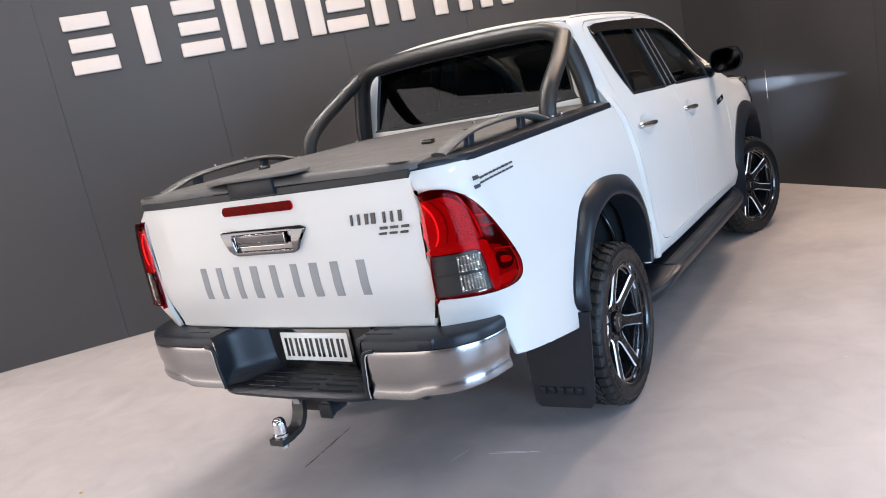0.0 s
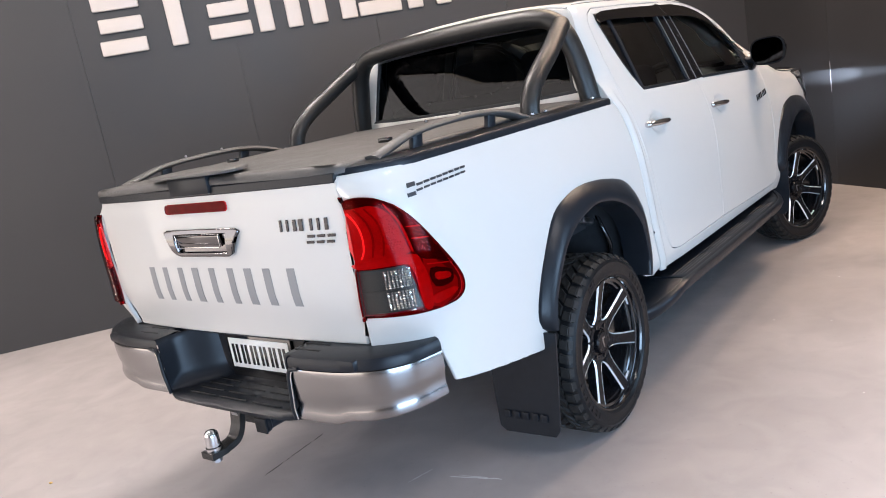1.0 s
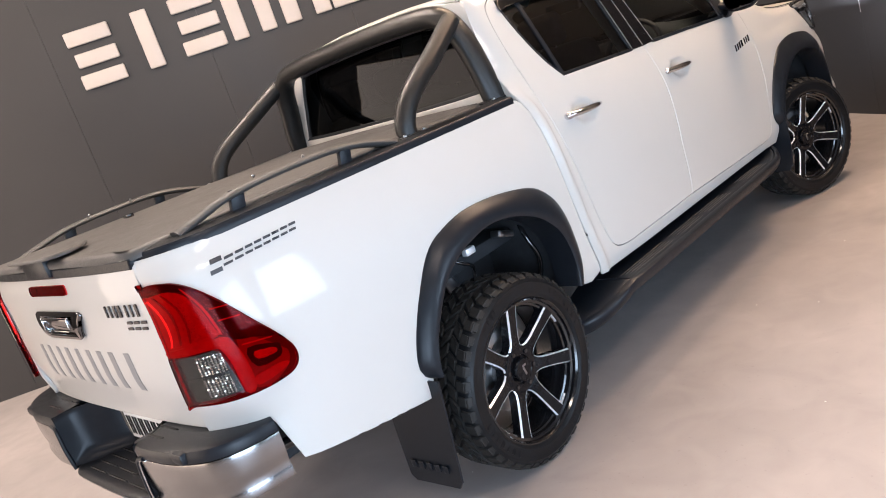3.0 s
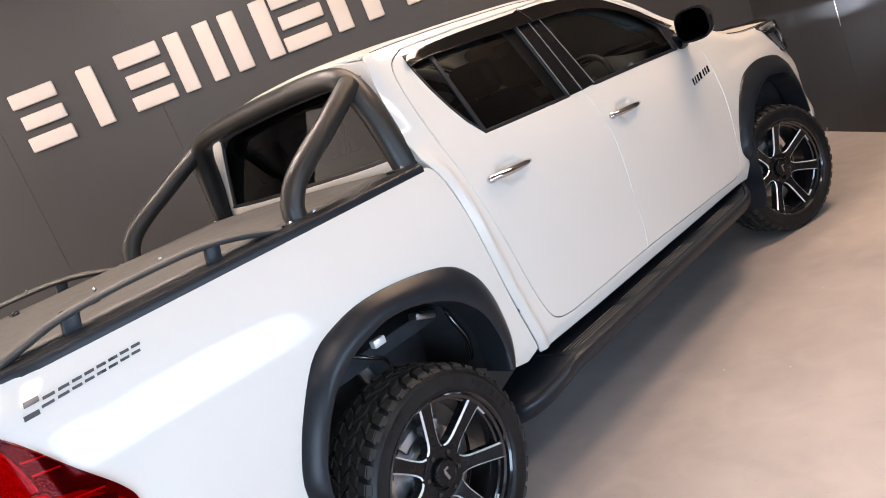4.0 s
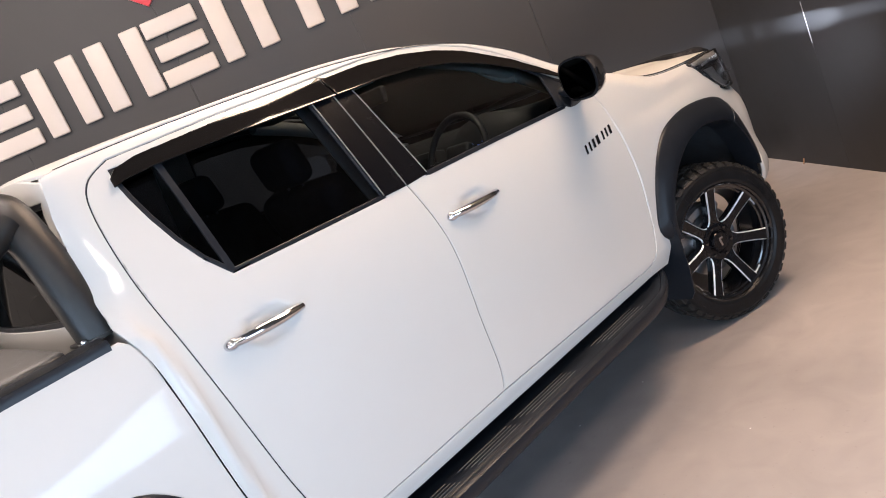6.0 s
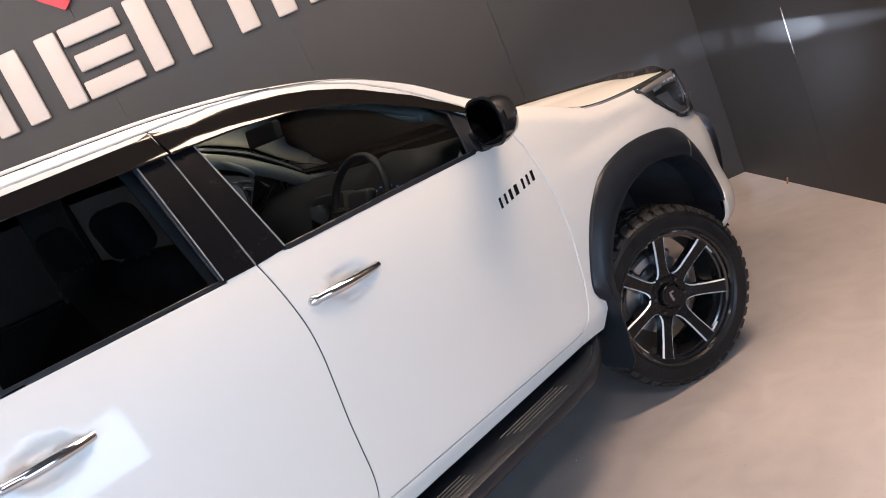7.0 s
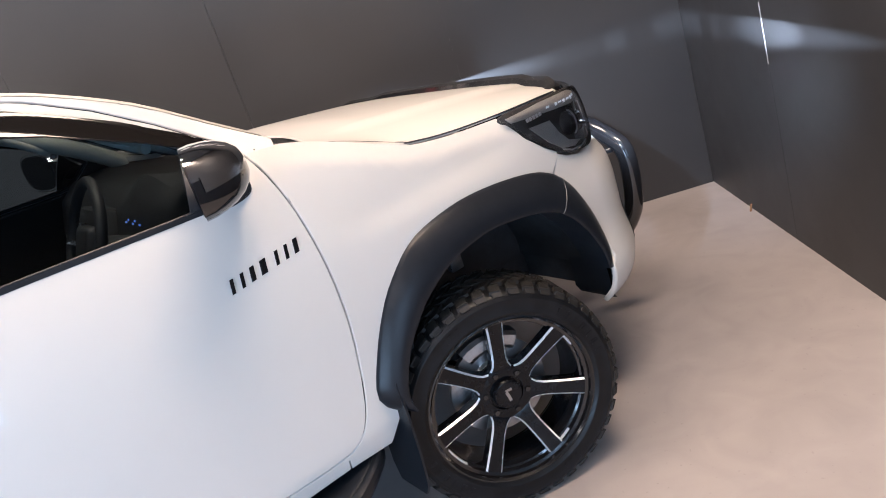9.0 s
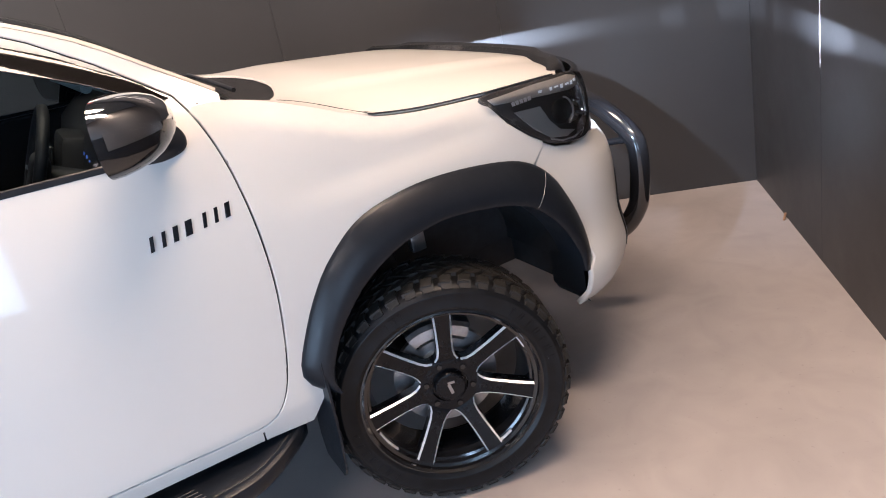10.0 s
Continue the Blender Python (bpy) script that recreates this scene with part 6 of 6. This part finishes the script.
for s in (1, -1):
    port = [(0.290 + 0.055 + 0.060 * math.cos(k * math.pi / 6), 1.052 + 0.032 * math.sin(k * math.pi / 6)) for k in range(12)]
    hl = panel("headlamp", HEAD, nose, HEAD_DARK, truck, "clear headlamp with a projector and smoked housing", side=s, sp=0.03, out=(0.6, 0.6, 0), lift=-0.006, depth=0.006, holes=(port,))
    panel("trim_strip", [(0.0, 1.180), (0.018, 1.160), (0.18, 1.141), (0.34, 1.122), (0.41, 1.122), (0.415, 1.150), (0.35, 1.168), (0.18, 1.180)], nose, LAMP_GREY, hl, "grey upper trim strip", side=s, sp=0.03, out=(0.6, 0.6, 0), lift=0.0, depth=0.006, roll=0.001)
    panel("reflector", [(0.078, 1.122), (0.18, 1.112), (0.205, 1.062), (0.245, 1.022), (0.315, 1.000), (0.27, 0.992), (0.20, 1.008), (0.14, 1.052)], nose, LAMP_GREY, hl, "silver side reflector", side=s, sp=0.03, out=(0.6, 0.6, 0), lift=0.001, depth=0.006, roll=0.001)
    strip("running_light", [rect(a, a + w, b, b + h, 0.003, -0.001) for a, w, b, h in ((0.186, 0.014, 1.150, 0.007), (0.238, 0.010, 1.144, 0.010), (0.262, 0.016, 1.146, 0.005), (0.290, 0.010, 1.138, 0.012), (0.318, 0.018, 1.140, 0.006), (0.352, 0.010, 1.134, 0.012), (0.378, 0.012, 1.138, 0.008))], nose, LED, hl, "lit white running light", side=s, out=(0.6, 0.6, 0), lift=0.004, depth=0.003)
    disc = [(0.270 + 0.046 * math.cos(k * math.pi / 9), 1.072 + 0.040 * math.sin(k * math.pi / 9)) for k in range(18)]
    panel("projector_lens", disc, nose, BLACK_GLOSS, hl, "dark round projector lens", side=s, sp=0.02, out=(0.6, 0.6, 0), lift=0.004, depth=0.008, roll=0.004)
    arc = [(0.272 + r * math.cos(radians(a)), 1.070 + 0.88 * r * math.sin(radians(a))) for r, seq in ((0.052, range(-70, 75, 12)), (0.047, range(70, -75, -12))) for a in seq]
    strip("bright_arc", [arc, [(0.19, 1.010), (0.24, 0.990), (0.30, 0.983), (0.345, 0.990), (0.345, 0.986), (0.30, 0.978), (0.24, 0.985), (0.19, 1.004)], [(0.405, 1.02), (0.418, 1.06), (0.422, 1.11), (0.416, 1.11), (0.411, 1.06), (0.398, 1.02)]], nose, HEAD_SILVER, hl, "bright silvered edge", side=s, out=(0.6, 0.6, 0), lift=0.006, depth=0.004, sp=0.02)
    panel("projector_ring", shrink(port, -0.008), nose, HEAD_DARK, hl, "dark projector ring", side=s, sp=0.02, out=(0.6, 0.6, 0), lift=-0.001, depth=0.006, holes=(port,), roll=0.0015)
    panel("lens", shrink(HEAD, 0.003), nose, CLEAR_LENS, hl, "clear polycarbonate lens", side=s, sp=0.03, out=(0.6, 0.6, 0), lift=0.016, depth=0.02, roll=0.004)
    strip("badge_bar", [rect(0.075 + 0.016 * i, 0.087 + 0.016 * i, 1.140, 1.152) for i in range(5)], nose, MILLED, hl, side=s, out=(0.6, 0.6, 0), lift=0.003, depth=0.002, sp=0.02)
    # low beam: two small lamps under one flat shield, which cuts the beam off above
    c0 = Vector(nose(0.350, 1.043))
    lp = Vector(((c0.x + 0.004) * s, c0.y + 0.004, 1.043))
    for watts, wide, tall in ((150, 100, 0.060), (560, 30, 0.28)):
        lamp("low_beam", "SPOT", look(lp, lp + Vector((0.0, 1, -0.03))) @ Matrix.Diagonal((1, tall, 1, 1)), watts, (0.86, 0.93, 1.0), angle=radians(wide), blend=1.0, radius=0.0001)
    lf = lp + Vector((0.0, 0.07, -0.01))
    lamp("low_beam", "SPOT", look(lf, lf + Vector((-0.35, 1, -0.30))) @ Matrix.Diagonal((1, 0.36, 1, 1)), 65 if s > 0 else 10, (0.86, 0.93, 1.0), angle=radians(125), blend=1.0, radius=0.004)
    box_part("beam_shield", (lp.x, lp.y + 0.002, lp.z + 0.0010), (0.05, 0.026, 0.0016), BLACK_TRIM, hl, bevel=0.0)
    # bumper
    BUMP = [(0.158, 1.006), (0.110, 0.944), (0.160, 0.87), (0.208, 0.78), (0.252, 0.66), (0.262, 0.585), (0.228, 0.560), (0.220, 0.47), (0.20, 0.425), (0.50, 0.40), (PLAN_L, 0.40), (PLAN_L, 0.945), (0.50, 0.945), (0.42, 0.962), (0.37, 0.958), (0.29, 0.958), (0.205, 0.980)]
    panel("front_bumper", BUMP, nose, WHITE, truck, side=s, sp=0.03, out=(0.6, 0.6, 0), depth=0.02)
    panel("grille", [(0.47, 0.955), (PLAN_L, 0.955), (PLAN_L, 1.16), (0.455, 1.16), (0.452, 1.05)], nose, BLACK_GLOSS, truck, "gloss black grille", side=s, sp=0.05, out=(0.6, 0.6, 0), lift=-0.01, depth=0.02)
    panel("bumper_intake", [(0.52, 0.50), (PLAN_L, 0.50), (PLAN_L, 0.78), (0.56, 0.78), (0.50, 0.66)], nose, BLACK_TRIM, truck, "black lower intake", side=s, sp=0.05, out=(0.6, 0.6, 0), lift=0.004, depth=0.01)
    loft("bumper_return", [[Vector((x * s, a, b)) for a, b in ((3.64, 0.58), (3.645, 0.52), (3.64, 0.46), (3.66, 0.425))] for x in (0.915, 0.86, 0.74)], BLACK_TRIM, truck, "black bumper return edge")

edge_line = spline([(-0.745, 3.77, 0), (-0.70, 3.80, 0), (-0.4, 3.90, 0), (0.0, 3.94, 0), (0.4, 3.90, 0), (0.70, 3.80, 0), (0.79, 3.735, 0)], 8)
rows = []
for i, p in enumerate(edge_line):
    t = (edge_line[min(i + 1, len(edge_line) - 1)] - edge_line[max(i - 1, 0)]).normalized()
    n = Vector((-t.y, t.x, 0))
    if n.y < -0.2 or n.dot(Vector((p.x, p.y - 3.2, 0))) < 0:
        n = -n
    f = min(1.0, min(i, len(edge_line) - 1 - i) / 8)
    z = hood(max(-0.84, min(0.84, p.x)) * 0.985, p.y)[2]
    rows.append([p + n * o + Vector((0, 0, z + dz)) for o, dz in ((-0.035, 0.001 + 0.005 * f), (-0.02, 0.002 + 0.026 * f), (0.006, 0.002 + 0.032 * f), (0.020, 0.002 + 0.010 * f), (0.026, -0.016), (0.018, -0.020), (0.0, 0.002))])
loft("bonnet_protector", rows, BLACK_GLOSS, truck, "smoked gloss bonnet protector", closed=True, caps=True)

nb = new("nudge_bar")
nb.parent = truck
tagged(nb, "gloss black tubular nudge bar")
half = spline([(0.0, 4.19, 0.925), (0.30, 4.18, 0.925), (0.42, 4.17, 0.918), (0.52, 4.165, 0.885), (0.615, 4.165, 0.825), (0.645, 4.165, 0.78), (0.650, 4.165, 0.70), (0.642, 4.16, 0.60), (0.625, 4.155, 0.53), (0.575, 4.13, 0.45), (0.50, 4.09, 0.405), (0.42, 4.04, 0.39)], 6)
full = [Vector((-v.x, v.y, v.z)) for v in reversed(half[1:])] + half
tube("hoop", full, 0.038, BLACK_GLOSS, nb, sides=20)
for s in (1, -1):
    box_part("mount", (0.40 * s, 4.10, 0.52), (0.012, 0.12, 0.20), BLACK_GLOSS, nb, bevel=0.004)
    tube("fog_mount", [(0.60 * s, 4.15, 0.80), (0.52 * s, 4.10, 0.79), (0.46 * s, 4.06, 0.78)], 0.014, BLACK_GLOSS, nb, sides=10)

cowl_surf = lambda x, y: (x, y, ZC(y) - 0.012 - 0.008 * (x / 0.75) ** 2)
panel("cowl", [(-0.76, 2.66), (-0.76, 2.86), (-0.73, 2.96), (-0.3, 3.05), (0.0, 3.075), (0.3, 3.05), (0.73, 2.96), (0.76, 2.86), (0.76, 2.66), (0.4, 2.76), (0.0, 2.80), (-0.4, 2.76)], cowl_surf, BLACK_GRAIN, truck, "black plastic windscreen cowl", sp=0.05, out=(0, 0, 1), depth=0.03)
for x0 in (0.42, -0.15):
    wp = [screen(a, b) for a, b in ((x0 / 0.73, 0.02), ((x0 - 0.25) / 0.73, 0.045), ((x0 - 0.5) / 0.73, 0.06))]
    tube("wiper", spline([Vector(q) + Vector((0, 0.03, 0.004)) for q in wp], 6), 0.007, BLACK_TRIM, truck, "black wiper arm", sides=8)
for s in (1, -1):
    rows = []
    for b in np.linspace(0.075, 1.0, 16):
        inn = Vector(screen(0.93, b))
        ye = 2.76 - 0.88 * b
        outp = Vector(cab(ye, RAIL(ye)))
        rows.append([Vector((q.x * s, q.y, q.z)) for q in (inn + Vector((0, 0, -0.006)), inn + Vector((0.003, 0.004, 0.006)), inn.lerp(outp, 0.5) + Vector((0.004, 0.005, 0.008)), outp + Vector((0.0, 0.0, 0.001)))])
    loft("windscreen_pillar", rows, WHITE, truck, "white windscreen pillar")
panel("screen_border", [(-0.985, -0.02), (0.985, -0.02), (0.985, 1.02), (-0.985, 1.02)], screen, BLACK_TRIM, truck, "black windscreen border", sp=0.08, holes=([(-0.93, 0.05), (0.93, 0.05), (0.93, 0.95), (-0.93, 0.95)],), out=(0, 1, 1), lift=-0.006, depth=0.004)

# ---- cabin ----
DARK_CLOTH = material("charcoal_seat_cloth", (0.045, 0.046, 0.052), 0.85, vary=0.25, scale=30, bump=0.4, bump_scale=500)
DASH = material("soft_black_dash", (0.006, 0.007, 0.010), 0.6, vary=0.15, scale=25, bump=0.4, bump_scale=400)
BEIGE = material("pale_grey_headlining", (0.52, 0.51, 0.44), 0.85, vary=0.06, scale=12, bump=0.3, bump_scale=500)
box_part("cabin_floor", (0, 1.55, 0.60), (1.56, 2.1, 0.06), CAVITY, truck, bevel=0.01)
panel("headlining", [(-0.56, 0.66), (0.56, 0.66), (0.545, 1.90), (-0.545, 1.90)], lambda x, y: (x, y, RAIL(y) - 0.02 + 0.03 * (1 - (x / 0.6) ** 2)), BEIGE, truck, "pale grey headlining", sp=0.12, out=(0, 0, -1), depth=0.01)
for s in (1, -1):
    panel("door_lining", [(0.72, 0.62), (2.55, 0.62), (2.55, 1.285), (1.5, 1.315), (0.86, 1.335), (0.72, 1.2)], lambda y, z: (PZ(z) - 0.075, y, z), DASH, truck, "dark inner door lining", side=s, sp=0.12, out=(-1, 0, 0), depth=0.01)
    panel("pillar_lining", [(1.42, 1.30), (1.60, 1.30), (1.56, 1.76), (1.38, 1.76)], lambda y, z: (PZ(z) - 0.05, y, z), BEIGE, truck, "pale grey pillar lining", side=s, sp=0.1, out=(-1, 0, 0), depth=0.01)
    panel("pillar_lining", [(0.60, 1.34), (0.84, 1.345), (0.66, 1.66), (0.66, 1.76), (0.60, 1.76)], lambda y, z: (PZ(z) - 0.04, y, z), BEIGE, truck, "pale grey pillar lining", side=s, sp=0.1, out=(-1, 0, 0), depth=0.01)
    tube("pillar_lining", spline([(0.60 * s, 1.93, 1.735), (0.63 * s, 2.25, 1.61), (0.66 * s, 2.52, 1.45), (0.68 * s, 2.68, 1.33)], 5), 0.035, BEIGE, truck, "pale grey windscreen pillar lining", sides=10)
    tube("grab_handle", spline([(0.655 * s, 2.20, 1.655), (0.62 * s, 2.235, 1.625), (0.615 * s, 2.33, 1.545), (0.64 * s, 2.40, 1.49), (0.68 * s, 2.42, 1.475)], 5), 0.016, BEIGE, truck, "pale grey grab handle", sides=10)
    bm = bmesh.new()
    add_box(bm, Vector((0.34 * s, 1.93, 1.735)), (0.40, 0.17, 0.02), Matrix.Rotation(radians(-14), 4, "X"), 0.008)
    part("sun_visor", bm, BEIGE, truck, "folded pale grey sun visor", smooth=True)


def seat(x, y, width, label):
    st = new("seat")
    st.parent = truck
    tagged(st, label)

    def cushion(nm, c, size, tilt, bevel):
        bm = bmesh.new()
        add_box(bm, Vector(c), size, Matrix.Rotation(radians(tilt), 4, "X"), bevel, 4)
        part(nm, bm, DARK_CLOTH, st, smooth=True, angle=60)

    cushion("cushion", (x, y + 0.10, 0.86), (width, 0.52, 0.16), 6, 0.06)
    cushion("backrest", (x, y - 0.21, 1.16), (width, 0.15, 0.60), 14, 0.06)
    for hx in ((x,) if width < 0.8 else (x - 0.42, x, x + 0.42)):
        cushion("headrest", (hx, y - 0.31, 1.545), (0.26, 0.10, 0.17), 10, 0.045)
        for d in (-0.05, 0.05):
            tube("headrest_post", [(hx + d, y - 0.285, 1.42), (hx + d, y - 0.30, 1.50)], 0.006, STEEL, st, sides=8)


seat(0.37, 1.72, 0.52, "charcoal cloth front seat")
seat(-0.37, 1.72, 0.52, "charcoal cloth front seat")
seat(0.0, 0.98, 1.30, "charcoal cloth rear bench seat")
rows = []
for x in np.linspace(-0.76, 0.76, 25):
    hump = 0.055 * math.exp(-((x - 0.37) / 0.18) ** 2)
    rows.append([Vector((x, y, z)) for y, z in ((2.36, 0.78), (2.33, 1.02), (2.36, 1.16), (2.40, 1.27 + hump), (2.47, 1.325 + hump), (2.60, 1.335), (2.76, 1.315))])
loft("dashboard", rows, DASH, truck, "soft black dashboard")
box_part("centre_stack", (0.0, 2.33, 1.13), (0.26, 0.10, 0.34), DASH, truck, bevel=0.02, m=Matrix.Rotation(radians(-20), 4, "X"))
box_part("screen", (0.0, 2.285, 1.22), (0.20, 0.012, 0.12), BLACK_GLOSS, truck, "black centre screen", bevel=0.004, m=Matrix.Rotation(radians(-20), 4, "X"))
box_part("centre_console", (0.0, 1.85, 0.80), (0.22, 0.75, 0.22), DASH, truck, bevel=0.03)
tube("gear_lever", [(0.0, 2.10, 0.90), (0.0, 2.09, 1.02)], 0.015, DASH, truck)
BLUE = glow("blue_dial_light", (0.12, 0.25, 0.9), 0.22)
for i in range(5):
    box_part("dial_light", (0.30 + 0.035 * i, 2.378, 1.262 + 0.010 * (i % 2)), (0.010, 0.003, 0.005), BLUE, truck, "small blue dial light", bevel=0.0, m=Matrix.Rotation(radians(-22), 4, "X"))
sw = new("steering_wheel")
sw.parent = truck
tagged(sw, "black leather steering wheel")
mw = Matrix.Translation((0.37, 2.235, 1.255)) @ Matrix.Rotation(radians(64), 4, "X")
circle = [mw @ Vector((0.185 * math.cos(2 * math.pi * i / 40), 0.185 * math.sin(2 * math.pi * i / 40), 0)) for i in range(41)]
tube("wheel_rim", circle, 0.016, DASH, sw, sides=10, caps=False)
for a in (0, 180, 270):
    tube("wheel_spoke", [mw @ Vector((0.04 * math.cos(radians(a)), 0.04 * math.sin(radians(a)), -0.02)), mw @ Vector((0.18 * math.cos(radians(a)), 0.18 * math.sin(radians(a)), 0))], 0.018, BRUSHED, sw, sides=8, oval=0.5)
bm = bmesh.new()
add_box(bm, Vector(), (0.15, 0.12, 0.05), None, 0.02, 3)
bm.transform(mw @ Matrix.Translation((0, 0, -0.01)))
part("airbag_pad", bm, DASH, sw, smooth=True)
tube("column", [mw @ Vector((0, 0, -0.02)), mw @ Vector((0, 0, -0.28))], 0.035, DASH, sw)
bm = bmesh.new()
add_box(bm, Vector((0.0, 2.20, 1.635)), (0.25, 0.035, 0.075), Matrix.Rotation(radians(-10), 4, "X"), 0.012, 3)
part("rear_view_mirror", bm, DASH, truck, "black interior mirror", smooth=True)

# ---- marks and litter on the floor ----
SCRATCH = material("pale_scratch", (0.62, 0.62, 0.62), 0.6, vary=0.2, scale=60)
JOINT = material("black_floor_line", (0.012, 0.012, 0.013), 0.7, vary=0.3, scale=50)
rnd = random.Random(11)


def mark(p, q, wide, mat, label, z=0.0012):
    a, b = Vector((*p, 0)), Vector((*q, 0))
    d = (b - a).normalized()
    n = Vector((-d.y, d.x, 0))
    k = 9
    bm = bmesh.new()
    rows = []
    for i in range(k):
        f = i / (k - 1)
        c = a.lerp(b, f) + n * rnd.uniform(-0.25, 0.25) * wide
        w = wide * (0.25 + 0.75 * math.sin(math.pi * (0.08 + 0.84 * f))) * rnd.uniform(0.6, 1.1)
        rows.append([bm.verts.new(c + n * w / 2 + Vector((0, 0, z))), bm.verts.new(c - n * w / 2 + Vector((0, 0, z)))])
    for r0, r1 in zip(rows, rows[1:]):
        bm.faces.new((r0[0], r0[1], r1[1], r1[0]))
    part("floor_mark", bm, mat, floor, label)


for f0, f1 in ((0.0, 0.30), (0.34, 0.40), (0.44, 0.78), (0.83, 1.0)):
    mark((-0.395 - 0.040 * f0, -0.912 + 0.40 * f0), (-0.395 - 0.040 * f1, -0.912 + 0.40 * f1), 0.008, JOINT, "thin black line on the concrete")
for p, q, w in (((0.44, -0.62), (0.66, -0.565), 0.012), ((0.47, -0.60), (0.60, -0.575), 0.006), ((0.30, -0.72), (0.33, -0.60), 0.006)):
    mark(p, q, w, SCRATCH, "pale scuff on the concrete")


def chip(x, y, size, mat, label, cat):
    bm = bmesh.new()
    bmesh.ops.create_icosphere(bm, subdivisions=1, radius=size)
    for v in bm.verts:
        v.co = Vector((v.co.x * rnd.uniform(0.7, 1.5), v.co.y * rnd.uniform(0.6, 1.2), v.co.z * 0.35))
    lo = min(v.co.z for v in bm.verts)
    bm.transform(Matrix.Translation((x, y, -lo)))
    tagged(part("litter_chip", bm, mat), label, cat)


LEAF = material("dry_leaf", (0.45, 0.30, 0.08), 0.7, vary=0.3, scale=60)
WOOD = material("wood_splinter", (0.30, 0.16, 0.08), 0.7, vary=0.3, scale=80)
chip(-1.485, -1.377, 0.012, LEAF, "tiny dry yellow leaf scrap on concrete", "litter")
for x, y in ((0.712, 2.43), (1.46, 1.39), (1.18, 1.36), (0.60, 2.07), (0.62, -0.20), (1.75, 0.55), (1.35, 2.15)):
    chip(x, y, 0.0035, PLATE_WHITE, "tiny pale chip lying on the concrete", "litter")
e = room(-0.02, 0.62, 0)
bm = bmesh.new()
add_box(bm, Vector((e.x, e.y, 0.022)), (0.008, 0.012, 0.044), Matrix.Rotation(radians(14), 4, "Y"), 0.002)
tagged(part("wood_splinter", bm, WOOD), "small brown splinter leaning at the wall base", "litter")
